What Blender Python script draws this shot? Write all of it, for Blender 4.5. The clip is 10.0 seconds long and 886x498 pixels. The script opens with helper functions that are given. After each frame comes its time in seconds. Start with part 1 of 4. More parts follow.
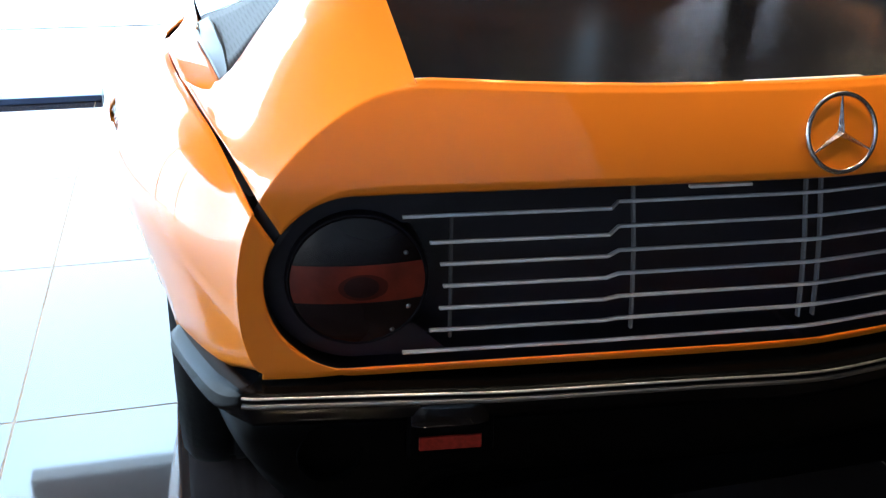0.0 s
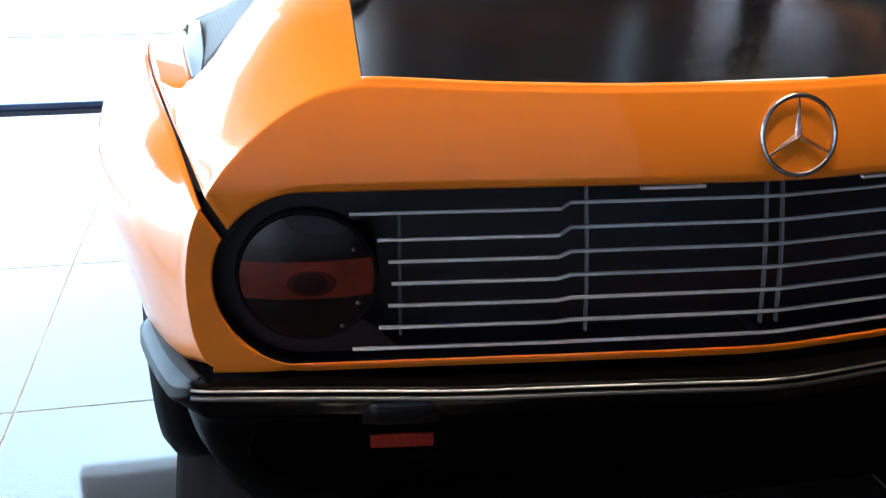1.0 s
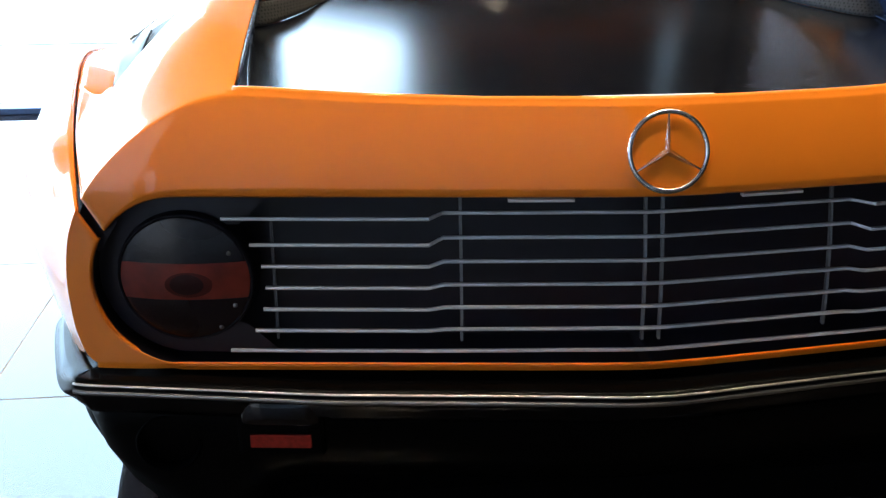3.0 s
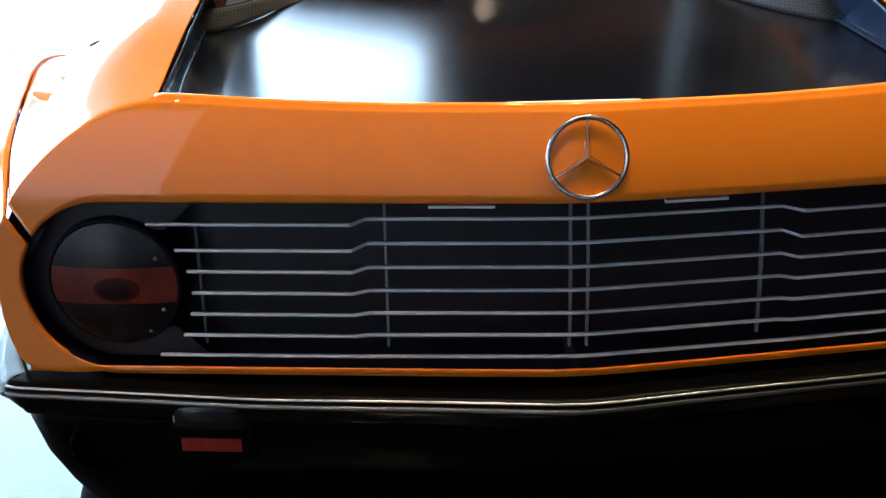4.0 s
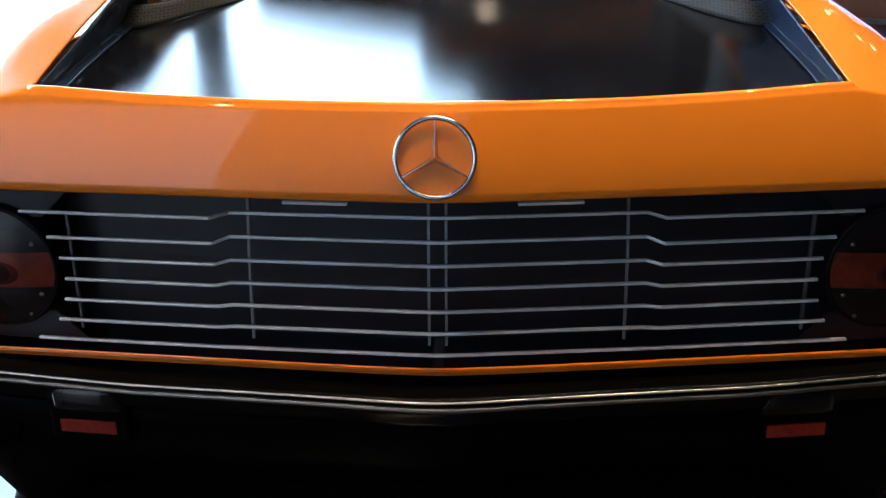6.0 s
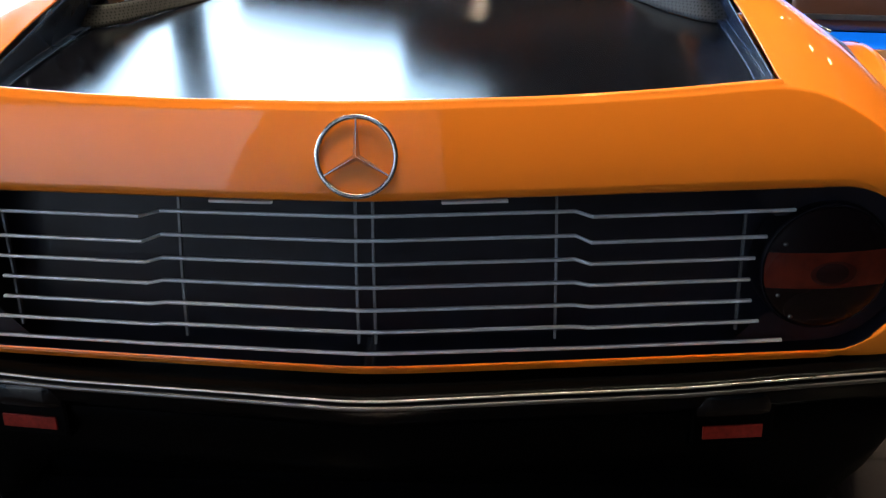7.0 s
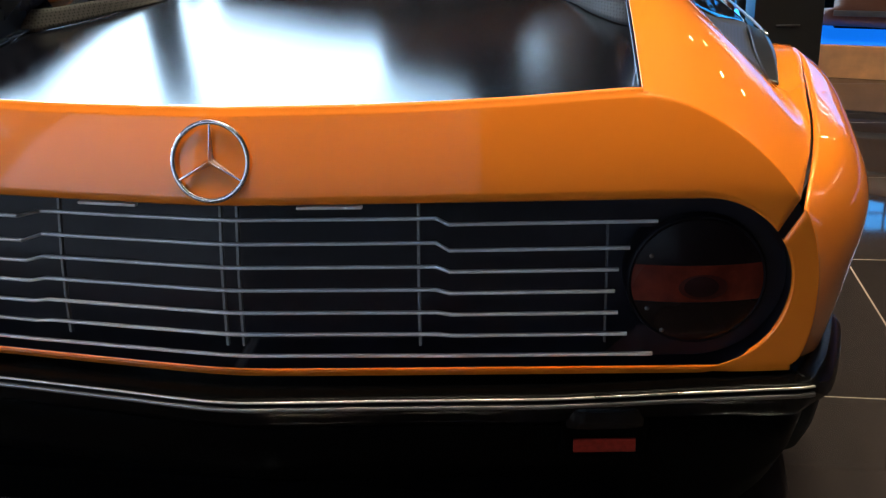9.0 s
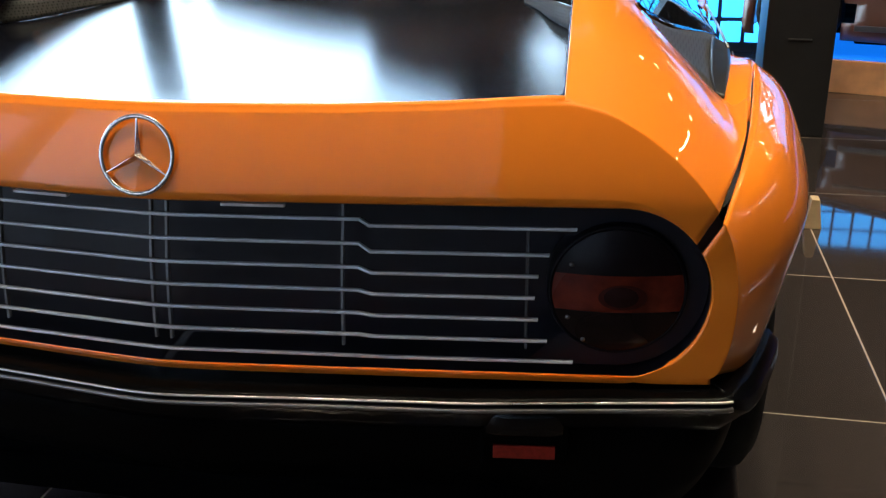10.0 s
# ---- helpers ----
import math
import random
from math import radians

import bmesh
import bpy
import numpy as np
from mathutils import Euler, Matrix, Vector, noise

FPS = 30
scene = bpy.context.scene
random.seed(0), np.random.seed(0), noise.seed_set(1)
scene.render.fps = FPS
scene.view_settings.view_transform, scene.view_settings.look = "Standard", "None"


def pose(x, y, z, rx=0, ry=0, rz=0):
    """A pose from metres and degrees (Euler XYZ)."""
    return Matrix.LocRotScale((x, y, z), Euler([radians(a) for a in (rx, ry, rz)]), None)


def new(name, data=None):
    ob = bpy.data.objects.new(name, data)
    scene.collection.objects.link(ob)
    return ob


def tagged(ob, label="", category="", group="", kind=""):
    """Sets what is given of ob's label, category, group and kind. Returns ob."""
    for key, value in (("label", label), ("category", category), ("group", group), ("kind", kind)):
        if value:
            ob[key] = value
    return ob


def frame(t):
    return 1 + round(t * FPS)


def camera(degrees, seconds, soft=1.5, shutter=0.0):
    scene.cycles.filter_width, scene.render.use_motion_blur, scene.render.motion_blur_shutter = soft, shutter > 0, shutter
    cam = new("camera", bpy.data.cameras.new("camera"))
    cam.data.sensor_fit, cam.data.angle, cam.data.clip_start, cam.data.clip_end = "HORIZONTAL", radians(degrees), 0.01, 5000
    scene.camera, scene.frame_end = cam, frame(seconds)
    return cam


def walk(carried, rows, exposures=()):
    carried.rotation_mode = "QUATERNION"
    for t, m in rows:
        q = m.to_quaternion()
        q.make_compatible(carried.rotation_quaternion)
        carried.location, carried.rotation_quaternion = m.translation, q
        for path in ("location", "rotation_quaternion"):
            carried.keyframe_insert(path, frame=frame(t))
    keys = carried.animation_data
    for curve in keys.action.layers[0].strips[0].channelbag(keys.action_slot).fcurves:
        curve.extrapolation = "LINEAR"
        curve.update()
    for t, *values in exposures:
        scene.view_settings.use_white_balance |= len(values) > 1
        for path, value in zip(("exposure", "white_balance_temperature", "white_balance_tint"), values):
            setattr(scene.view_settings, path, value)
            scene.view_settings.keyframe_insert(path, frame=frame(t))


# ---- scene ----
cam = camera(48.50, 10.0, soft=1.3)
# seconds, place, turn
ROWS = [
    (0.0, -0.8386, -1.1089, 1.0945, 67.72, -0.67, -14.83),
    (0.5, -0.7643, -1.1333, 1.0853, 68.08, -0.41, -12.74),
    (1.0, -0.6940, -1.1537, 1.0842, 68.25, -0.19, -11.06),
    (1.5, -0.6260, -1.1743, 1.0831, 68.73, -0.23, -9.97),
    (2.0, -0.5555, -1.1900, 1.0848, 68.97, -0.15, -8.44),
    (2.5, -0.4836, -1.2051, 1.0876, 68.76, -0.05, -6.93),
    (4.0, -0.2621, -1.2290, 1.0949, 68.97, 0.62, -3.78),
    (4.5, -0.1825, -1.2342, 1.0953, 68.90, 0.98, -2.68),
    (5.0, -0.1061, -1.2406, 1.0943, 68.96, 0.78, -1.17),
    (5.5, -0.0312, -1.2475, 1.0950, 68.98, 0.52, 0.28),
    (7.0, 0.1893, -1.2423, 1.0917, 68.96, 1.05, 3.31),
    (7.5, 0.2616, -1.2334, 1.0920, 68.72, 1.30, 4.44),
    (8.0, 0.3426, -1.2244, 1.0936, 68.66, 1.35, 5.71),
    (8.5, 0.4207, -1.2168, 1.0974, 68.90, 1.70, 7.37),
    (9.0, 0.4963, -1.2063, 1.0983, 68.81, 1.82, 8.46),
    (9.5, 0.5741, -1.1953, 1.0967, 68.88, 1.28, 10.10),
    (10.0, 0.6503, -1.1874, 1.0963, 69.07, 0.55, 11.21),
]
walk(cam, [(t, pose(x, y, z, rx, ry, rz)) for t, x, y, z, rx, ry, rz in ROWS])

# ---- world and light ----
world = bpy.data.worlds.new("world")
scene.world = world
world.use_nodes = True
wn = world.node_tree.nodes
sky = wn.new("ShaderNodeTexSky")
sky.sky_type, sky.sun_disc = "NISHITA", False
sky.sun_elevation, sky.sun_rotation = radians(35), radians(-60)
wn["Background"].inputs["Strength"].default_value = 0.1
world.node_tree.links.new(sky.outputs["Color"], wn["Background"].inputs["Color"])

DAY = 6.5          # brightness of the overcast daylight outside the windows
SPOT = 70.0        # ceiling downlights, watts


# ---- materials ----
def material(name):
    m = bpy.data.materials.new(name)
    m.use_nodes = True
    return m, m.node_tree.nodes, m.node_tree.links, m.node_tree.nodes["Principled BSDF"]


def plain(name, color, rough=0.5, metal=0.0, coat=0.0, scale=40.0, vary=0.12, bump=0.0, spec=0.5, coat_rough=0.03):
    """A surface with broad and fine variation in tone, gloss and relief."""
    m, n, l, b = material(name)
    tc = n.new("ShaderNodeTexCoord")
    fine, broad = n.new("ShaderNodeTexNoise"), n.new("ShaderNodeTexNoise")
    fine.inputs["Scale"].default_value, fine.inputs["Detail"].default_value = scale, 4
    broad.inputs["Scale"].default_value, broad.inputs["Detail"].default_value = scale / 12, 3
    mix = n.new("ShaderNodeMath")
    mix.operation = "ADD"
    l.new(tc.outputs["Object"], fine.inputs["Vector"])
    l.new(tc.outputs["Object"], broad.inputs["Vector"])
    l.new(fine.outputs["Fac"], mix.inputs[0])
    l.new(broad.outputs["Fac"], mix.inputs[1])
    ramp = n.new("ShaderNodeMapRange")
    ramp.inputs["From Min"].default_value, ramp.inputs["From Max"].default_value = 0.6, 1.4
    ramp.inputs["To Min"].default_value, ramp.inputs["To Max"].default_value = 1 - vary, 1 + vary
    l.new(mix.outputs[0], ramp.inputs["Value"])
    mul = n.new("ShaderNodeVectorMath")
    mul.operation = "SCALE"
    mul.inputs[0].default_value = color
    l.new(ramp.outputs["Result"], mul.inputs["Scale"])
    l.new(mul.outputs["Vector"], b.inputs["Base Color"])
    rr = n.new("ShaderNodeMapRange")
    rr.inputs["From Min"].default_value, rr.inputs["From Max"].default_value = 0.3, 0.7
    rr.inputs["To Min"].default_value, rr.inputs["To Max"].default_value = rough * 0.8, min(1, rough * 1.2)
    l.new(broad.outputs["Fac"], rr.inputs["Value"])
    l.new(rr.outputs["Result"], b.inputs["Roughness"])
    b.inputs["Metallic"].default_value, b.inputs["Specular IOR Level"].default_value = metal, spec
    b.inputs["Coat Weight"].default_value, b.inputs["Coat Roughness"].default_value = coat, coat_rough
    if bump:
        bn = n.new("ShaderNodeBump")
        bn.inputs["Strength"].default_value, bn.inputs["Distance"].default_value = bump, 0.002
        l.new(fine.outputs["Fac"], bn.inputs["Height"])
        l.new(bn.outputs["Normal"], b.inputs["Normal"])
    return m


def glow(name, color, strength):
    m, n, l, b = material(name)
    b.inputs["Base Color"].default_value = (*color, 1)
    b.inputs["Emission Color"].default_value, b.inputs["Emission Strength"].default_value = (*color, 1), strength
    return m


def glass(name, color, rough=0.0):
    m, n, l, b = material(name)
    b.inputs["Base Color"].default_value, b.inputs["Roughness"].default_value = (*color, 1), rough
    b.inputs["Transmission Weight"].default_value, b.inputs["IOR"].default_value = 1, 1.45
    return m


ORANGE = plain("orange_paint", (0.86, 0.215, 0.014), 0.4, 0, 0.9, 6, 0.04, 0, 0.1, 0.014)
BLACK = plain("black_paint", (0.0012, 0.0012, 0.0013), 0.4, 0, 0.0, 30, 0.3, 0, 0.03)
# DECK and SATIN carry the bluish glare over the black deck in their colour.
DECK = plain("hazed_gloss_black", (0.0030, 0.0034, 0.0062), 0.2, 0, 0.0, 25, 0.3, 0, 0.62, 0.20)
PLATE = plain("dark_plate", (0.005, 0.0045, 0.007), 0.55, 0, 0, 30, 0.3, 0, 0.12)
SATIN = plain("hazed_satin_black", (0.018, 0.030, 0.064), 0.24, 0, 0, 40, 0.3, 0, 0.6)
MATT = plain("matt_black", (0.0014, 0.0014, 0.0016), 0.8, 0, 0, 60, 0.3, 0, 0.01)
BORDER = plain("dark_grey_border", (0.011, 0.011, 0.014), 0.34, 0, 0, 60, 0.2, 0, 0.45)
# Lifted, bluish black: the hazy glare over the grille is in this colour.
RECESS = plain("recess_hazed_black", (0.0056, 0.0055, 0.0115), 0.45, 0, 0, 60, 0.3, 0, 0.42)
RUBBER = plain("rubber", (0.0035, 0.0035, 0.004), 0.75, 0, 0, 90, 0.25, 0.4, 0.15)
BUMPER = plain("bumper_black", (0.0018, 0.0018, 0.002), 0.22, 0, 0.0, 70, 0.25, 0, 0.05)
CHROME = plain("chrome", (0.80, 0.79, 0.77), 0.10, 1.0, 0, 40, 0.06)
BADGE = plain("aged_chrome", (0.66, 0.62, 0.58), 0.20, 1.0, 0, 90, 0.25, 0.5)
SLAT = plain("grey_slat", (0.58, 0.59, 0.63), 0.4, 0.3, 0, 80, 0.10)
BAR = plain("grille_bar", (0.21, 0.208, 0.215), 0.5, 0.2, 0, 80, 0.15)
TRIM = plain("bright_trim", (0.75, 0.72, 0.68), 0.3, 1.0, 0, 30, 0.15)
DIMTRIM = plain("dull_trim", (0.22, 0.21, 0.21), 0.35, 1.0, 0, 30, 0.25)
DARKTRIM = plain("dark_trim", (0.22, 0.21, 0.205), 0.4, 1.0, 0, 30, 0.25)
DIMBAR = plain("dim_bar", (0.075, 0.075, 0.08), 0.5, 0.1, 0, 80, 0.15)
SMOKE = plain("smoked_lens", (0.006, 0.0022, 0.003), 0.3, 0, 0.22, 40, 0.3, 0, 0.2, 0.16)
REDBAND = plain("red_lens", (0.14, 0.017, 0.008), 0.3, 0, 0.22, 26, 0.7, 0, 0.2, 0.16)
DIMRED = plain("dim_red", (0.020, 0.006, 0.006), 0.6, 0, 0, 30, 0.25, 0, 0.1)
MIDRED = plain("mid_red", (0.055, 0.009, 0.006), 0.5, 0, 0, 30, 0.3, 0, 0.1)
REDREF = plain("red_reflector", (0.26, 0.018, 0.010), 0.35, 0, 0.0, 140, 0.5, 0, 0.2)
GREYLENS = plain("smoky_clear_lens", (0.003, 0.003, 0.0035), 0.10, 0, 0.0, 60, 0.3, 0, 0.35)
PALE = plain("pale_strip", (0.62, 0.58, 0.55), 0.5, 0, 0, 60, 0.08)
CREAM = plain("cream_wheel", (0.75, 0.60, 0.36), 0.35, 0.2, 0.2, 50, 0.1)
SILVER = plain("wheel_silver", (0.55, 0.55, 0.56), 0.3, 0.9, 0, 50, 0.08)
TINT = plain("dark_tinted_glass", (0.012, 0.012, 0.013), 0.06, 0, 0.5, 20, 0.2)
BROWN = plain("brown_paint", (0.115, 0.038, 0.018), 0.4, 0, 0.25, 8, 0.08)
PILLAR = plain("black_column", (0.012, 0.011, 0.012), 0.4, 0, 0, 15, 0.25)
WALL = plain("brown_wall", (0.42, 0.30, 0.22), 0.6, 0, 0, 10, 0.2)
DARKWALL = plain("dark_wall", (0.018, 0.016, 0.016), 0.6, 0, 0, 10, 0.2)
UPPERWALL = plain("darkened_end_wall", (0.026, 0.025, 0.027), 0.6, 0, 0, 10, 0.2)
GREYWALL = plain("dark_grey_wall", (0.035, 0.034, 0.035), 0.6, 0, 0, 10, 0.15)
PALEWALL = plain("pale_grey_wall", (0.42, 0.43, 0.46), 0.6, 0, 0, 10, 0.1)
CEIL = plain("dark_ceiling", (0.026, 0.024, 0.024), 0.7, 0, 0, 8, 0.2)
FRAME = plain("window_frame", (0.07, 0.12, 0.24), 0.4, 0.3, 0, 30, 0.15)
WHITEWALL = plain("white_wall", (0.75, 0.75, 0.76), 0.6, 0, 0, 10, 0.06)
DAYGLOW = glow("daylight", (0.58, 0.80, 1.0), DAY * 1.3)
DAYSIDE = glow("daylight_side", (0.64, 0.83, 1.0), DAY * 2.0)
DAYBACK = glow("daylight_back", (0.60, 0.78, 1.0), DAY * 0.12)
DAYSOUTH = glow("daylight_far_side", (0.92, 0.95, 1.0), DAY * 0.145)
BLUE = glow("blue_lit_block", (0.035, 0.40, 1.0), 3.0)
BLUETOP = glow("blue_lit_top", (0.003, 0.13, 0.66), 1.25)
BOARD = plain("orange_brown_board", (0.80, 0.36, 0.15), 0.35, 0, 0.3, 12, 0.25)
BOARDPALE = plain("pale_wood", (0.50, 0.36, 0.20), 0.55, 0, 0, 30, 0.2)
LAMPGLOW = glow("lamp_glow", (1.0, 0.80, 0.55), 50)
LEDGLOW = glow("white_led_lamp", (0.66, 0.78, 1.0), 14.0)


def tile_material():
    m, n, l, b = material("polished_granite")
    info, tc = n.new("ShaderNodeObjectInfo"), n.new("ShaderNodeTexCoord")
    geo = n.new("ShaderNodeNewGeometry")
    speck, cloud = n.new("ShaderNodeTexNoise"), n.new("ShaderNodeTexNoise")
    speck.inputs["Scale"].default_value, cloud.inputs["Scale"].default_value = 45, 3
    l.new(geo.outputs["Position"], speck.inputs["Vector"])
    l.new(geo.outputs["Position"], cloud.inputs["Vector"])
    ramp = n.new("ShaderNodeValToRGB")
    ramp.color_ramp.elements[0].color, ramp.color_ramp.elements[0].position = (0.025, 0.020, 0.020, 1), 0.3
    ramp.color_ramp.elements[1].color, ramp.color_ramp.elements[1].position = (0.038, 0.029, 0.028, 1), 0.75
    l.new(speck.outputs["Fac"], ramp.inputs["Fac"])
    sc = n.new("ShaderNodeMapRange")
    sc.inputs["To Min"].default_value, sc.inputs["To Max"].default_value = 0.8, 1.2
    l.new(info.outputs["Random"], sc.inputs["Value"])
    mul = n.new("ShaderNodeVectorMath")
    mul.operation = "SCALE"
    l.new(ramp.outputs["Color"], mul.inputs[0])
    l.new(sc.outputs["Result"], mul.inputs["Scale"])
    l.new(mul.outputs["Vector"], b.inputs["Base Color"])
    rr = n.new("ShaderNodeMapRange")
    rr.inputs["To Min"].default_value, rr.inputs["To Max"].default_value = 0.02, 0.06
    l.new(cloud.outputs["Fac"], rr.inputs["Value"])
    l.new(rr.outputs["Result"], b.inputs["Roughness"])
    b.inputs["Specular IOR Level"].default_value = 0.8
    return m


PANE = glass("tinted_pane", (0.42, 0.47, 0.50))
TILE = tile_material()
GROUT = plain("pale_grout", (0.30, 0.24, 0.18), 0.6, 0, 0, 60, 0.15)


def dotted():
    """Grey-brown metal with rows of dark dimples."""
    m, n, l, b = material("dimpled_metal")
    tc, dots, ramp = n.new("ShaderNodeTexCoord"), n.new("ShaderNodeTexVoronoi"), n.new("ShaderNodeValToRGB")
    dots.inputs["Scale"].default_value, dots.inputs["Randomness"].default_value = 190, 0.0
    ramp.color_ramp.elements[0].color, ramp.color_ramp.elements[0].position = (0.017, 0.0165, 0.017, 1), 0.28
    ramp.color_ramp.elements[1].color, ramp.color_ramp.elements[1].position = (0.046, 0.045, 0.047, 1), 0.44
    l.new(tc.outputs["Object"], dots.inputs["Vector"])
    l.new(dots.outputs["Distance"], ramp.inputs["Fac"])
    l.new(ramp.outputs["Color"], b.inputs["Base Color"])
    b.inputs["Roughness"].default_value, b.inputs["Specular IOR Level"].default_value = 0.5, 0.08
    return m


DOTS = dotted()


# ---- mesh helpers ----
def mesh_object(name, bm, mat, parent=None, label="", smooth=True):
    bmesh.ops.recalc_face_normals(bm, faces=bm.faces)
    me = bpy.data.meshes.new(name)
    bm.to_mesh(me)
    bm.free()
    for p in me.polygons:
        p.use_smooth = smooth
    me.materials.append(mat)
    ob = new(name, me)
    ob.parent = parent
    if label:
        ob["label"] = label
    return ob


def part(name, bm, mat, parent, label="", smooth=True):
    return mesh_object(name, bm, mat, parent, label, smooth)


def thing(name, at, label, category, group="", kind=""):
    e = new(name)
    e.location = at
    e.empty_display_size = 0.1
    return tagged(e, label, category, group, kind)


def crom(p, n):
    """n points along a smooth curve through the points p, evenly in the curve's parameter."""
    p = np.array(p, float)
    if len(p) == 2:
        return [Vector(p[0] + (p[1] - p[0]) * t) for t in np.linspace(0, 1, n)]
    q = np.vstack([2 * p[0] - p[1], p, 2 * p[-1] - p[-2]])
    out = []
    for s in np.linspace(0, len(p) - 1, n):
        i = min(int(s), len(p) - 2)
        t = s - i
        a, b, c, d = q[i], q[i + 1], q[i + 2], q[i + 3]
        out.append(Vector(0.5 * (2 * b + (c - a) * t + (2 * a - 5 * b + 4 * c - d) * t * t + (3 * b - a - 3 * c + d) * t ** 3)))
    return out


def grid(bm, rows, closed=False):
    """Quads between rows of points. Returns the rows of vertices."""
    vs = [[bm.verts.new(p) for p in r] for r in rows]
    for a, b in zip(vs, vs[1:]):
        k = len(a)
        for i in range(k if closed else k - 1):
            j = (i + 1) % k
            bm.faces.new((a[i], a[j], b[j], b[i]))
    return vs


def box(bm, size, at=(0, 0, 0), bevel=0.0, m=None):
    r = bmesh.ops.create_cube(bm, size=1)
    vs = r["verts"]
    bmesh.ops.scale(bm, vec=size, verts=vs)
    if bevel:
        es = list({e for v in vs for e in v.link_edges})
        r2 = bmesh.ops.bevel(bm, geom=es, offset=bevel, segments=2, affect="EDGES", profile=0.6)
        vs = list({v for f in r2["faces"] for v in f.verts} | {v for v in vs if v.is_valid})
    bmesh.ops.translate(bm, vec=at, verts=vs)
    if m is not None:
        bmesh.ops.transform(bm, matrix=m, verts=vs)
    return vs


def sweep(bm, path, profile, up=Vector((0, 0, 1)), caps=True):
    """A closed profile of (side, up) offsets drawn along a path."""
    rows = []
    for i, p in enumerate(path):
        d = (path[min(i + 1, len(path) - 1)] - path[max(i - 1, 0)]).normalized()
        side = d.cross(up).normalized()
        u = side.cross(d).normalized()
        rows.append([p + side * a + u * b for a, b in profile])
    vs = grid(bm, rows, closed=True)
    if caps:
        bm.faces.new(vs[0])
        bm.faces.new(list(reversed(vs[-1])))
    return vs


def ring_profile(r, n=8, sy=1.0):
    return [(r * math.cos(a), r * sy * math.sin(a)) for a in np.linspace(0, 2 * math.pi, n, endpoint=False)]


def lathe(bm, prof, m, n=48, closed=False):
    """Turns (radius, height) points about the z axis of m."""
    rows = [[m @ Vector((r * math.cos(a), r * math.sin(a), h)) for a in np.linspace(0, 2 * math.pi, n, endpoint=False)] for r, h in prof]
    if closed:
        rows.append(rows[0])
        vs = [[bm.verts.new(p) for p in r] for r in rows[:-1]]
        vs.append(vs[0])
        for a, b in zip(vs, vs[1:]):
            for i in range(n):
                j = (i + 1) % n
                bm.faces.new((a[i], a[j], b[j], b[i]))
        return vs
    vs = grid(bm, rows, closed=True)
    return vs


def solid(ob, t, offset=-1):
    md = ob.modifiers.new("thickness", "SOLIDIFY")
    md.thickness, md.offset = t, offset
    return ob


def interp(x, xs, ys):
    return float(np.interp(x, xs, ys))


# ---- the room ----
FLOOR_X, FLOOR_Y, TILE_S = 1.23, 0.77, 0.82
RX0, RX1, RY0, RY1, RZ = -7.0, 7.5, -6.5, 9.0, 5.5

bm = bmesh.new()
box(bm, (RX1 - RX0 + 0.6, RY1 - RY0 + 0.6, 0.2), ((RX0 + RX1) / 2, (RY0 + RY1) / 2, -0.1005))
floor = mesh_object("floor", bm, GROUT, None, "", False)
tagged(floor, "dark polished stone floor with thin pale joints", "floor", kind="structure")

bm = bmesh.new()
box(bm, (RX1 - RX0 + 0.6, RY1 - RY0 + 0.6, 0.2), ((RX0 + RX1) / 2, (RY0 + RY1) / 2, RZ + 0.1))
tagged(mesh_object("ceiling", bm, CEIL, None, "", False), "dark brown painted showroom ceiling", "ceiling", kind="structure")


def wall(name, size, at, mat, label):
    b = bmesh.new()
    box(b, size, at)
    return tagged(mesh_object(name, b, mat, None, "", False), label, "wall", kind="structure")


wall("wall_south", (RX1 - 0.8, 0.2, RZ), ((RX1 + 1.2) / 2, RY0 - 0.1, RZ / 2), GREYWALL, "plain dark wall behind the camera")
# Unseen; paler than the rest to soften the glow reflected in the tail.
wall("wall_south_bounce", (4.55, 0.2, RZ), (-1.275, RY0 - 0.1, RZ / 2), PALEWALL, "pale grey wall added to widen the tail's pale reflection")
wall("wall_east", (0.2, RY1 - RY0, RZ), (RX1 + 0.1, (RY0 + RY1) / 2, RZ / 2), DARKWALL, "plain dark side wall")
wall("wall_west", (0.2, 1.8, RZ), (RX0 - 0.1, -0.5, RZ / 2), DARKWALL, "plain dark pier between the windows")
# Unseen end wall: pale below, dark above, to shape floor and deck reflections.
wall("wall_north", (RX1 - 0.1, 0.2, RZ - 2.3), ((RX1 + 0.1) / 2, RY1 + 0.1, 2.3 + (RZ - 2.3) / 2), UPPERWALL, "upper end wall darkened for the deck's reflection")
wall("wall_north_lower", (RX1 - 0.1, 0.26, 2.3), ((RX1 + 0.1) / 2, RY1 + 0.08, 1.15), WALL, "brown lower end wall, paler to brighten the floor's reflection")


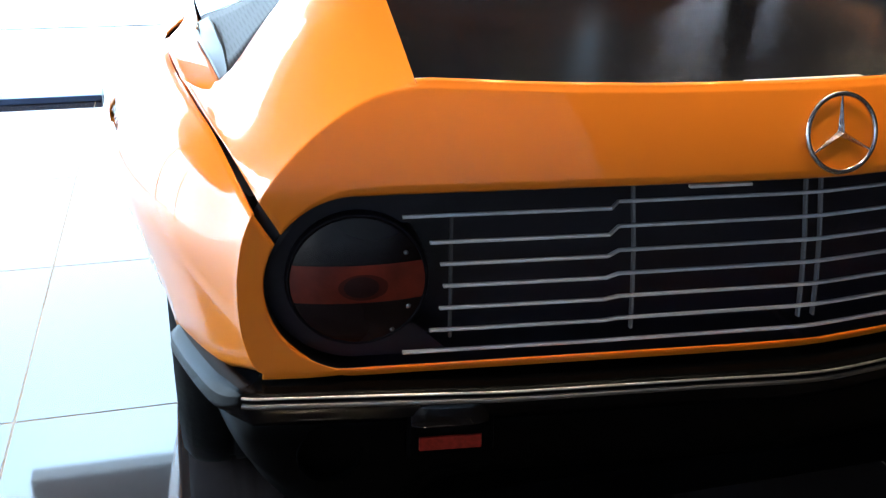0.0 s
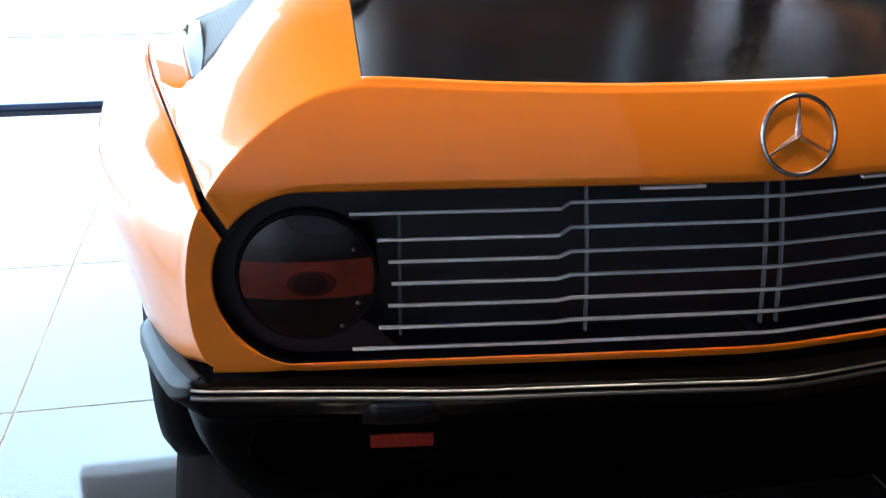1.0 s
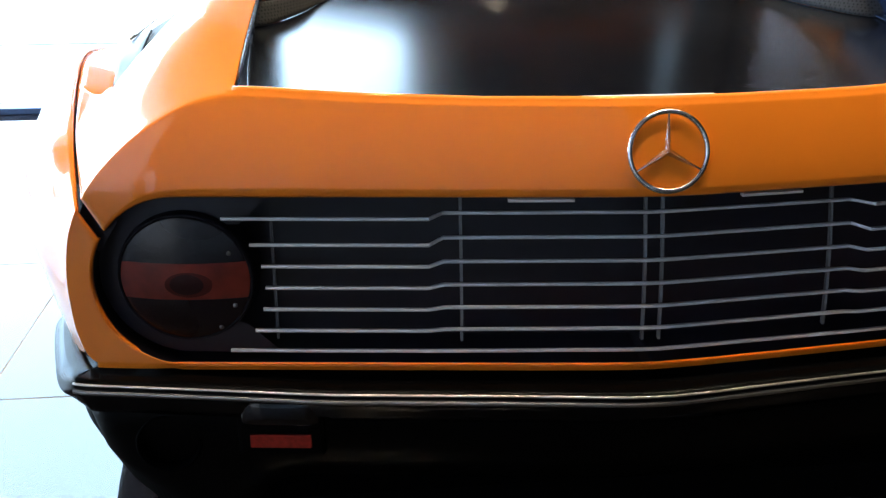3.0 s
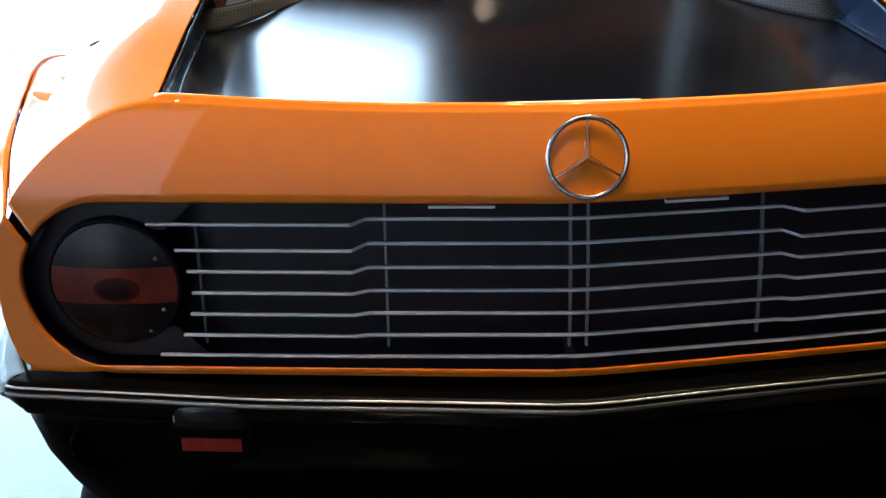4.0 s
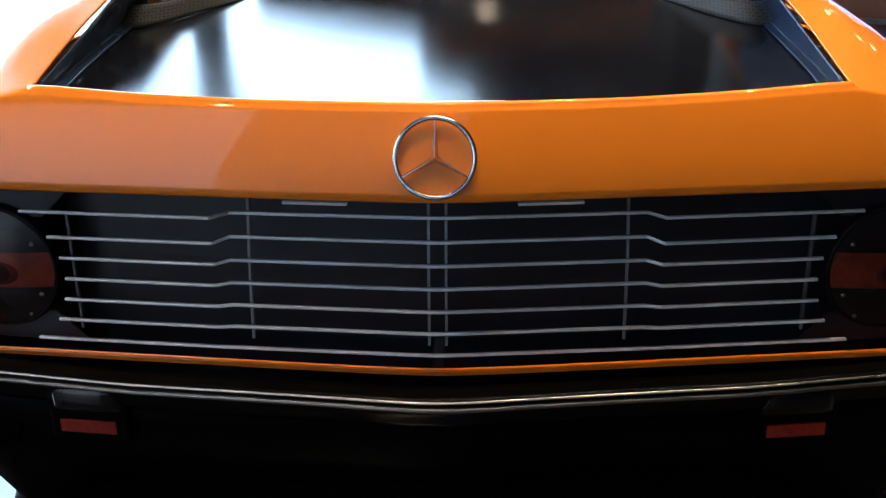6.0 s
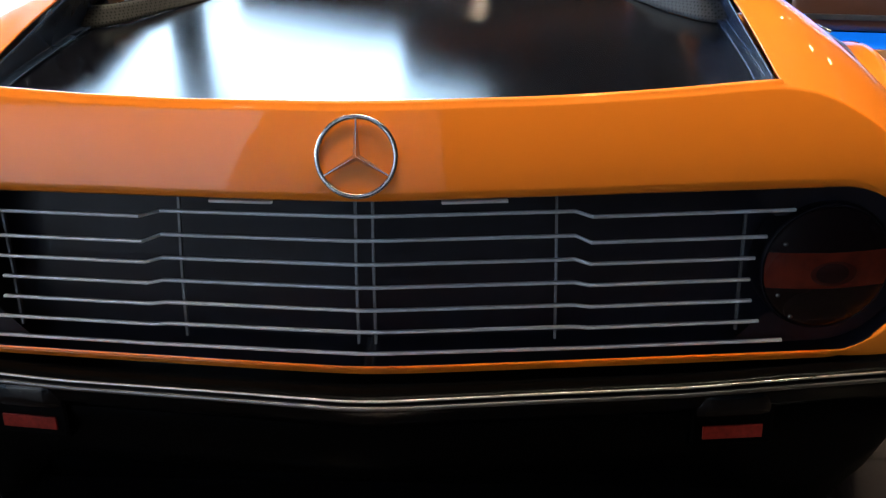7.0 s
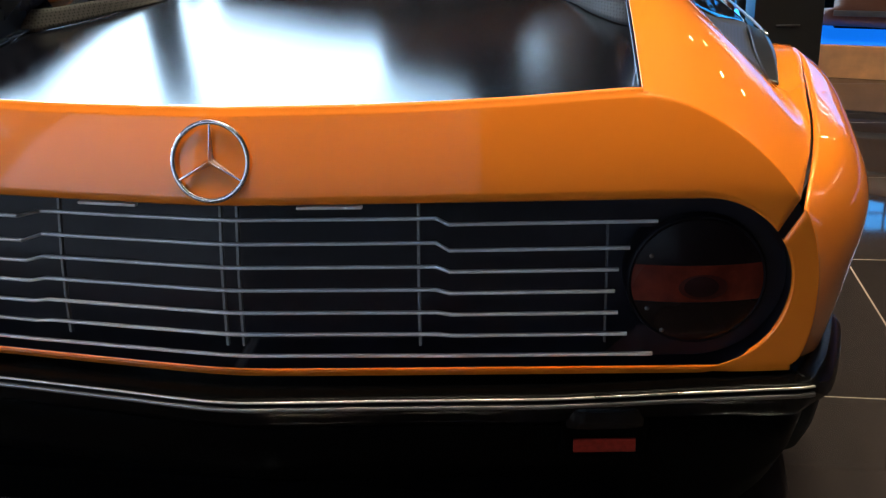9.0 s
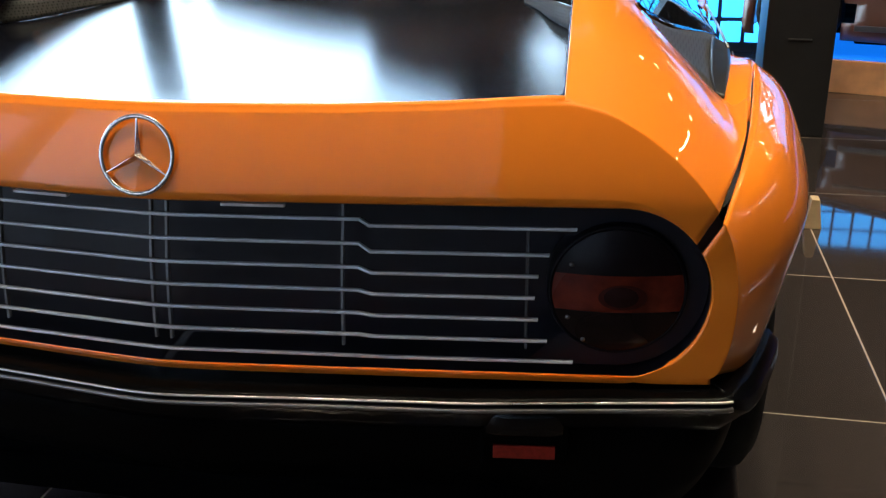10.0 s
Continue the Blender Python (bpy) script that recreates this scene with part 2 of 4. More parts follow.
def window_wall(name, x0, x1, m, panes, light, z0=0.004, z1=4.2, past=0.75):
    """A glazed wall: sill, head, posts between the panes, bright daylight outside. Lies along x of m, its outside towards +y."""
    b = bmesh.new()
    L = x1 - x0
    box(b, (L, 0.2, z0), ((x0 + x1) / 2, 0.1, z0 / 2))
    box(b, (L, 0.2, RZ - z1), ((x0 + x1) / 2, 0.1, (RZ + z1) / 2))
    w = mesh_object(name, b, WHITEWALL, None, "", False)
    w.matrix_world = m
    tagged(w, "glazed wall with tall panes full of daylight", "window wall", kind="structure")
    for i in range(panes + 1):
        fb = bmesh.new()
        box(fb, (0.07, 0.12, z1 - z0), (x0 + L * i / panes, 0.08, (z0 + z1) / 2), 0.005)
        part("mullion", fb, WHITEWALL, w, "", False)
    bb = bmesh.new()
    box(bb, (L + 0.75 + past, 0.02, z1 + 1.0), ((x0 + x1 - 0.75 + past) / 2, 0.8, (z1 + 0.4) / 2))
    d = mesh_object("backdrop", bb, light, None, "", False)
    d.matrix_world = m
    tagged(d, "overcast daylight outside the glass", "daylight", kind="structure")
    return w


window_wall("window_1", RX0, 0.10, pose(0, 5.6, 0), 1, DAYGLOW, z1=4.3, past=0.0)
# Unseen panel, added to cut the tall glazing's reflection on the buttress.
wall("head_blocker", (2.295, 0.16, 0.95), (-1.0525, 5.70, 3.825), WHITEWALL, "white panel added to block the upper glazing at one end")
window_wall("window_2", 0.4, 5.6, pose(RX0, 0, 0, 0, 0, 90), 2, DAYSIDE)
window_wall("window_4", 3.55, 7.0, pose(0, RY0, 0, 0, 0, 180), 1, DAYSOUTH, 0.02, 5.46)
window_wall("window_3", -6.3, -1.4, pose(RX0, 0, 0, 0, 0, 90), 2, DAYBACK)
wall("wall_return", (0.2, RY1 - 5.6, RZ), (0.20, (RY1 + 5.6) / 2, RZ / 2), WALL, "dark return wall beside the glazing")

# black threshold strip on the floor
bm = bmesh.new()
box(bm, (5.6, 0.15, 0.03), (-4.0, 3.62, 0.015), 0.006)
tagged(mesh_object("floor_strip", bm, FRAME, None, "", False), "dark blue-black raised strip lying on the floor", "threshold", kind="structure")

# black column
bm = bmesh.new()
box(bm, (0.285, 0.285, RZ), (1.3125, 3.395, RZ / 2), 0.006)
col = tagged(mesh_object("column", bm, PILLAR, None, "", False), "square black column reaching the ceiling", "column", kind="structure")
bm = bmesh.new()
box(bm, (0.098, 0.006, 0.007), (1.312, 3.250, 0.42), 0.001)
part("slot", bm, DIMTRIM, col, "thin grey slot", False)


def block_wall(name, x0, x1, y, z0, z1, s, label, light=BLUE, g=0.025, foot=0.0):
    """A dark wall with rows of blue-lit glass blocks."""
    b = bmesh.new()
    box(b, (x1 - x0, 0.12, z1 - foot), ((x0 + x1) / 2, y + 0.06, (z1 + foot) / 2))
    w = tagged(mesh_object(name, b, PILLAR, None, "", False), label, "light wall", kind="structure")
    bb = bmesh.new()
    box(bb, (s - g, 0.03, s - g), (0, 0, 0), 0.012)
    first = None
    nx, nz = int((x1 - x0) / s), int((z1 - z0) / s)
    for i in range(nx):
        for j in range(nz):
            if first is None:
                first = part("glass_block", bb, light, w, "glowing glass block")
                o = first
            else:
                o = new("glass_block", first.data)
                o.parent = w
            o.location = (x0 + (i + 0.5) * s, y - 0.01, z0 + (j + 0.5) * s)
    return w


block_wall("wall_blocks_near", 0.2, 1.6, 5.45, 0.05, 1.6, 0.155, "dark wall of glowing blue glass blocks behind the column")
block_wall("wall_blocks_far", 1.9, 4.9, 7.5, 0.06, 2.1, 0.165, "dark wall of glowing blue glass blocks behind a brown car")
block_wall("wall_lamps_upper", 3.4, 4.9, 7.42, 2.16, 3.2, 0.15, "dark upper wall dotted with small white lamps", LEDGLOW, 0.10, 2.12)

# row of small white lamps on the side wall
bar = thing("lamp_bar", (RX1, 3.0, 2.4), "dark wall bar with a row of small white lamps", "lamp")
bm = bmesh.new()
box(bm, (0.04, 2.6, 0.16), (-0.02, 0, 0), 0.004)
part("rail", bm, PILLAR, bar, "", False)
for i in range(8):
    bm = bmesh.new()
    lathe(bm, [(0.0, 0.012), (0.06, 0.009), (0.075, 0.0)], pose(-0.042, -1.12 + 0.32 * i, 0, 0, -90, 0), 20)
    part("diffuser", bm, LEDGLOW, bar)

# pale wooden wedge left on the floor
wedge = thing("wooden_wedge", (1.235, 2.03, 0), "small pale wooden wedge lying on the stone floor", "wedge")
bm = bmesh.new()
v = box(bm, (0.055, 0.05, 0.10), (0, 0, 0.05), 0.003)
for q in v:
    q.co.x *= 1.0 - 5.5 * q.co.z
part("block", bm, BOARDPALE, wedge, "", False)

# ceiling downlights
def downlight(x, y, power, colour=(1.0, 0.78, 0.55), k=1.0):
    t = thing("ceiling_lamp", (x, y, RZ), "round recessed ceiling downlight, switched on", "lamp", "ceiling downlights")
    b = bmesh.new()
    lathe(b, [(0.055 * k, 0), (0.09 * k, -0.004), (0.095 * k, -0.014), (0.075 * k, -0.016), (0.052 * k, -0.004)], Matrix(), 24)
    part("rim", b, CHROME, t)
    b = bmesh.new()
    bmesh.ops.create_circle(b, cap_ends=True, segments=24, radius=0.052 * k)
    bmesh.ops.translate(b, vec=(0, 0, -0.006), verts=b.verts)
    part("diffuser", b, LAMPGLOW, t)
    ld = bpy.data.lights.new("spot", "SPOT")
    ld.energy, ld.color, ld.spot_size, ld.spot_blend, ld.shadow_soft_size = power, colour, radians(72), 0.5, 0.07
    lo = new("spot", ld)
    lo.matrix_world = Matrix.Translation((x, y, RZ - 0.05))
    return t


# Unseen lamps; several are added to brighten the tail, brown car and end wall.
for x, y, k in ((0.1, -0.20, 4.2), (1.15, 0.0, 3.0), (-0.9, -0.5, 4.6), (0.8, -5.7, 0.3), (2.05, -5.8, 0.3), (3.3, -5.6, 0.3), (0.9, 1.2, 6.4), (2.0, 0.6, 4.2), (-0.5, 0.8, 1.6), (2.3, 2.2, 2), (3.6, -1.0, 0.6),
                (2.2, 2.9, 2.6), (3.8, 2.8, 2.6), (-1.3, 1.9, 0.2), (-0.2, 2.4, 0.2), (-2.2, -1.6, 0.2), (2.9, 1.3, 0.4), (1.6, 2.4, 0.4), (0.5, 3.4, 0.2), (2.2, 6.7, 3), (3.6, 6.7, 3), (5.4, 6.9, 3), (4.7, 8.2, 0.3), (7.1, 8.4, 0.3), (7.1, 7.3, 0.3)):
    downlight(x, y, SPOT * k, (1.0, 0.92, 0.64) if x > 0.8 and -1 < y < 2.5 else (1.0, 0.78, 0.55), 2.2 if y > 6 else 1.0)


# ---- the orange sports car ----
def face_y(x, z):
    """The tail's rear face: a shallow arrow in plan, leaning forwards above the grille."""
    u = max(0.0, z - 0.70)
    return -0.0385 + 0.11 * math.sqrt(x * x + 0.0030) + 0.22 * u + 1.0 * u * u + (0.12 + 0.85 * min(1.0, max(0.0, (0.70 - abs(x)) / 0.06))) * max(0.0, 0.447 - z)


LX, LZ, HR = 0.640, 0.5675, 0.1215     # lamp centre, and half height of the grille's opening


def hole(a):
    """The opening's outline: 0..1 along the top from the middle, 1..2 round the lamp, 2..3 back along the bottom."""
    if a <= 1:
        return (a * LX, LZ + HR)
    if a <= 2:
        g = math.pi * (0.5 - (a - 1))
        return (LX + HR * math.cos(g), LZ + HR * math.sin(g))
    return ((3 - a) * LX, LZ - HR)


RIM_A = [0, 0.4, 0.62, 0.80, 0.87, 0.93, 1.0, 1.05, 1.115, 1.17, 1.245, 1.26, 1.40, 1.55, 1.70, 1.84, 1.92, 2.1, 3.0]
RIM_X = [0, 0.25, 0.40, 0.52, 0.555, 0.588, 0.622, 0.649, 0.690, 0.7175, 0.750, 0.757, 0.785, 0.797, 0.796, 0.786, 0.772, 0.60, 0]
RIM_Z = [0.8075, 0.8080, 0.8125, 0.8195, 0.8210, 0.8180, 0.8060, 0.7940, 0.7660, 0.7430, 0.7080, 0.7000, 0.645, 0.580, 0.510, 0.465, 0.440, 0.4355, 0.434]


def rim(a):
    return (interp(a, RIM_A, RIM_X), interp(a, RIM_A, RIM_Z))


def rim_smooth(a):
    w = 0.05
    if a < 0.1 or a > 1.9 and a < 2.05 or a > 2.9:
        return rim(a)
    p = [rim(a + d) for d in (-w, -w / 2, 0, w / 2, w)]
    return (sum(q[0] for q in p) / 5, sum(q[1] for q in p) / 5)


def face_rows(a0, a1, n, side, radial=(0, 0.04, 0.12, 0.3, 0.5, 0.7, 0.86, 0.955, 0.985, 1.0)):
    rows = []
    for a in np.linspace(a0, a1, n):
        (hx, hz), (ox, oz) = hole(a), rim_smooth(a)
        r = []
        drop = 0.010 * min(1.0, max(0.0, (a - 1.6) / 0.3))
        r.append(Vector((side * hx, face_y(hx, hz) + 0.011, hz - drop)))        # turned-in lip
        for f in radial:
            x, z = hx + (ox - hx) * f, hz + (oz - hz) * f
            y = face_y(x, z) + ((0.006 if a < 1.8 else 0.0004) if f == 0 else 0.0)
            if f == 1.0:
                y += 0.0025
            r.append(Vector((side * x, y, z)))
        rows.append(r)
    return rows


car = thing("sports_car", (0, 1.6, 0), "low orange sports car with a black grille across its tail", "car")


def carpart(name, bm, mat, parent=None, label="", smooth=True):
    """A part of the car in the world's place, hung under the car or one of its parts."""
    par = parent or car
    o = mesh_object(name, bm, mat, None, label, smooth)
    o.parent = par
    o.matrix_parent_inverse = Matrix.Translation(-car.location)
    return o


def swell(side, y):
    """The -x flank stands a little further out behind the corner."""
    return 0.022 * min(1, max(0, (y - 0.2) / 0.3)) if side < 0 else 0.0


GAP0, GAP1 = 1.290, 1.328     # the black shut line beside the lamp
bm = bmesh.new()
EDGE_Z = lambda x: 0.7965 + 0.0165 * (abs(x) / 0.56) ** 2 + 0.005 * max(0.0, (abs(x) - 0.50) / 0.065) ** 2
EDGE_Y = lambda x: 0.070 + 0.042 * (abs(x) / 0.56) ** 2
# upper face, both halves in one sheet
up = [r for r in reversed(face_rows(0, GAP0, 60, -1))] + face_rows(0, GAP0, 60, 1)[1:]
vs = grid(bm, up)
# roll over the top edge to the deck and to the shoulders
STATIONS = [
    (0.539, 0.47, 0.929), (0.588, 0.488, 0.929), (0.640, 0.49, 0.892), (0.715, 0.44, 0.820), (0.782, 0.40, 0.760), (0.824, 0.42, 0.766)]
top_rows = []
for r in up:
    p = r[-1]
    x, s = abs(p.x), (1 if p.x >= 0 else -1)
    if x <= 0.560 and p.z > 0.79:
        e = Vector((p.x, EDGE_Y(x), EDGE_Z(x)))
        q = [p.copy(), Vector((p.x, p.y + 0.0010, p.z + 0.0034)), Vector((p.x, p.y + 0.0040, p.z + 0.0060)), Vector((p.x, p.y + 0.0085, p.z + 0.0066)), Vector((p.x, p.y + 0.0135, p.z + 0.0054)), Vector((p.x, p.y + 0.019, p.z + 0.0030)), Vector((p.x, e.y - 0.012, (p.z + e.z) / 2 + 0.001)), e, e + Vector((0, 0.006, -0.02))]
        top_rows.append(q)
LAST = top_rows[-1][0].x
grid(bm, top_rows)
# the shoulders
for s in (-1, 1):
    cre = [q for q in (r[-1] for r in up) if q.x * s > LAST - 0.0005]
    cre.sort(key=lambda q: (abs(q.x), -q.z))
    ends = crom(STATIONS, 40)
    keys = [0.0]
    for a, b in zip(cre, cre[1:]):
        keys.append(keys[-1] + (b - a).length)
    rows = []
    for c, kk in zip(cre, keys):
        f = kk / keys[-1]
        e = ends[min(39, int(round(39 * f)))].copy()
        e.z += 0.017 * (s < 0) * interp(e.x, [0.58, 0.64, 0.715, 0.79], [0, 1, 1, 0])
        e.x = s * (e.x + swell(s, e.y) * min(1, max(0, (e.x - 0.76) / 0.06)))
        mid = (c + e) / 2
        bulge = 0.022 * max(0.0, math.sin(math.pi * f)) ** 1.6 + 0.006
        mid += Vector((s * bulge * 0.7 * f, 0, bulge))
        mid = mid.lerp(Vector((s * 0.7985, 0.20, 0.7335)), f ** 3)
        row = crom([c, mid, e], 41)
        rows.append([row[i] for i in (0, 1, 2, 4, 7, 10, 14, 18, 22, 26, 30, 34, 37, 40)])
    rows.insert(1, [p.lerp(q, 0.12) for p, q in zip(rows[0], rows[1])])
    grid(bm, rows)
bmesh.ops.remove_doubles(bm, verts=bm.verts, dist=0.0012)
cover = carpart("engine_cover", bm, ORANGE, None, "glossy orange engine cover with buttresses")
solid(cover, 0.004)

# lower face and fenders
bm = bmesh.new()
for s in (-1, 1):
    rows = face_rows(GAP1, 3.0, 80, s)
    grid(bm, rows)
    cre = [r[-1] for r in rows if abs(r[-1].x) > 0.775 or (abs(r[-1].x) > 0.74 and r[-1].z > 0.6)]
    RAILS = [
        [(0.803, 0.20, 0.7315), (0.830, 0.42, 0.766), (0.843, 0.62, 0.783), (0.845, 1.05, 0.710), (0.84, 1.7, 0.62)],
        [(0.842, 0.20, 0.714), (0.881, 0.42, 0.730), (0.898, 0.66, 0.737), (0.908, 1.10, 0.678), (0.88, 1.7, 0.60)],
        [(0.871, 0.20, 0.670), (0.912, 0.42, 0.678), (0.934, 0.72, 0.676), (0.945, 1.15, 0.640), (0.905, 1.7, 0.58)],
        [(0.886, 0.20, 0.612), (0.930, 0.42, 0.612), (0.954, 0.75, 0.61), (0.960, 1.2, 0.59), (0.915, 1.7, 0.56)],
        [(0.874, 0.20, 0.540), (0.917, 0.42, 0.535), (0.938, 0.75, 0.53), (0.940, 1.2, 0.53), (0.90, 1.7, 0.52)],
        [(0.852, 0.20, 0.440), (0.895, 0.42, 0.430), (0.912, 0.75, 0.42), (0.910, 1.2, 0.42), (0.89, 1.7, 0.41)],
        [(0.842, 0.20, 0.400), (0.885, 0.42, 0.340), (0.900, 0.75, 0.25), (0.900, 1.2, 0.22), (0.88, 1.7, 0.20)]]
    RAILS = [[(x + swell(s, y), y, z + 0.25 * swell(s, y)) for x, y, z in r] for r in RAILS]
    n = len(cre)
    cols = []
    for k in range(5):
        cols.append(crom([r[k] for r in RAILS], n))
    rows2 = []
    for i, c in enumerate(cre):
        pts = [c] + [Vector((s * cols[k][i].x, cols[k][i].y, cols[k][i].z)) for k in range(5)]
        row = crom(pts, 101)
        rows2.append([row[i] for i in (0, 1, 2, 3, 5, 7, 9, 11, 13, 15, *range(18, 101, 2))])
    grid(bm, rows2)
arch = [f for f in bm.faces if f.calc_center_median().y > 0.28 and (f.calc_center_median().y - 0.63) ** 2 + (f.calc_center_median().z - 0.325) ** 2 < 0.35 ** 2]
bmesh.ops.delete(bm, geom=arch, context="FACES")
bmesh.ops.remove_doubles(bm, verts=bm.verts, dist=0.0002)
body = solid(carpart("rear_body", bm, ORANGE, None, "glossy orange fenders joined by a strip below the grille"), 0.004)
for p in body.data.polygons:      # the strip below the grille is flat
    if p.center.z < 0.4475 and abs(p.center.x) < 0.70 and p.center.y < 0.10:
        p.use_smooth = False

# grille recess
bm = bmesh.new()
rows = []
for a in np.linspace(0, 3, 150):
    hx, hz = hole(a)
    y = face_y(hx, hz)
    rows.append([Vector((hx, y + 0.0112, hz - 0.010 * min(1.0, max(0.0, (a - 1.6) / 0.3)))), Vector((hx, y + 0.10, hz))])
rr = rows + [[Vector((-p.x, p.y, p.z)) for p in r] for r in reversed(rows)]
grid(bm, rr)
for r0, r1 in zip(rows, rows[1:]):
    for sgn in (-1, 1):
        q = [Vector((sgn * p.x, p.y + dy, p.z)) for p, dy in ((r0[1], 0), (r1[1], 0))]
        q += [Vector((sgn * r1[1].x * 0.96, q[1].y - 0.005, LZ)), Vector((sgn * r0[1].x * 0.96, q[0].y - 0.005, LZ))]
        bm.faces.new([bm.verts.new(p) for p in q])
for sgn in (-1, 1):
    gap = []
    for a in (GAP0 - 0.05, GAP1 + 0.05):
        (hx, hz), (ox, oz) = hole(a), rim_smooth(a)
        gap.append([Vector((sgn * (hx + (ox - hx) * f), face_y(hx, hz) + 0.014 + 0.012 * f, hz + (oz - hz) * f)) for f in (-0.1, 0.2, 0.5, 0.8, 0.94)])
    grid(bm, gap)
    under = crom([(sgn * 0.75, 0.085, 0.685), (sgn * 0.795, 0.20, 0.712), (sgn * 0.824, 0.42, 0.748), (sgn * 0.836, 0.62, 0.764), (sgn * 0.838, 1.0, 0.69)], 20)
    grid(bm, [[p + Vector((-sgn * 0.02, 0, 0.004)) for p in under], [p + Vector((sgn * 0.02, 0, -0.002)) for p in under]])
carpart("grille_recess", bm, RECESS, None, "deep black recess behind the slats, tinted with haze")


def centre_y(x, z):
    return interp(z, [0.44, 0.467, 0.53, 0.595, 0.658, 0.69], [-0.024, -0.023, -0.019, -0.010, 0.004, 0.010]) + 0.09 * math.sqrt(x * x + 0.0003)


def outer_y(x, z):
    return -0.030 + 0.11 * abs(x)


grille = new("grille")
grille.location = (0, 0, 0)
grille.parent = car
grille.matrix_parent_inverse = Matrix.Translation(-car.location)
SLAT_Z = [0.6575, 0.6205, 0.5895, 0.558, 0.526, 0.494, 0.463]
SLAT_ENDS = [0.583, 0.548, 0.534, 0.530, 0.535, 0.548, 0.584]
for i in range(7):
    z, zc = SLAT_Z[i], 0.6565 - 0.0323 * i
    path = []
    e = SLAT_ENDS[i]
    half = [(e, outer_y(e, z)), (0.45, outer_y(0.45, z)), (0.312, outer_y(0.312, z)), (0.309, outer_y(0.309, z)), (0.288, centre_y(0.288, z)), (0.285, centre_y(0.285, z)), (0.15, centre_y(0.15, z)), (0.04, centre_y(0.04, z)), (0.012, centre_y(0.012, z))]
    for x, y in half:
        path.append(Vector((-x, y, zc if x < 0.3 else z)))
    for x, y in reversed(half):
        path.append(Vector((x, y, zc if x < 0.3 else z)))
    bm = bmesh.new()
    w, h = 0.006, 0.0021
    rows = []
    for p in path:
        rows.append([p + Vector((0, 0, -h)), p + Vector((0, -0.001, 0)), p + Vector((0, 0, h)), p + Vector((0, w, h * 0.7)), p + Vector((0, w, -h * 0.7))])
    v = grid(bm, rows, closed=True)
    bm.faces.new(v[0])
    bm.faces.new(v[-1])
    o = mesh_object("slat", bm, SLAT, None, "", False)
    o.parent = grille
for x in (-0.263, -0.0115, 0.0125, 0.263, -0.518, 0.518):
    top, bot = (0.686, 0.474) if abs(x) < 0.5 else (0.652, 0.478)
    bm = bmesh.new()
    fy = centre_y if abs(x) < 0.5 else outer_y
    path = [Vector((x, fy(x, z) + 0.012, z)) for z in np.linspace(bot, top, 8)]
    rows = [[p + Vector((a, b, 0)) for a, b in ((-0.0018, -0.003), (0.0018, -0.003), (0.0018, 0.004), (-0.0018, 0.004))] for p in path]
    v = grid(bm, rows, closed=True)
    bm.faces.new(v[0])
    bm.faces.new(v[-1])
    o = mesh_object("upright", bm, BAR if abs(x) < 0.5 else DIMBAR, None, "", False)
    o.parent = grille

# flat dark plates behind the lamps
for s in (-1, 1):
    bm = bmesh.new()
    rows = []
    for a in np.linspace(0.80, 2.2, 60):
        hx, hz = hole(a)
        rows.append([Vector((s * (LX + (hx - LX) * f), face_y(LX, LZ) + 0.036 + 0.11 * (hx - LX) * f, LZ + (hz - LZ) * f)) for f in (0.60, 0.8, 0.985)])
    grid(bm, rows)
    carpart("lamp_plate", bm, RECESS, None, "flat dark plate round the tail lamp")

# pale fixing strips under the edge of the engine cover
for x in (-0.1615, 0.1525):
    bm = bmesh.new()
    box(bm, (0.088, 0.008, 0.004), (0, 0, 0), 0.001)
    bmesh.ops.rotate(bm, matrix=Matrix.Rotation(0.09 * (1 if x > 0 else -1), 3, "Z"), verts=bm.verts)
    bmesh.ops.translate(bm, vec=(x, face_y(x, 0.684) + 0.012, 0.6835), verts=bm.verts)
    carpart("fixing_strip", bm, PALE, None, "pale metal fixing strip", False)


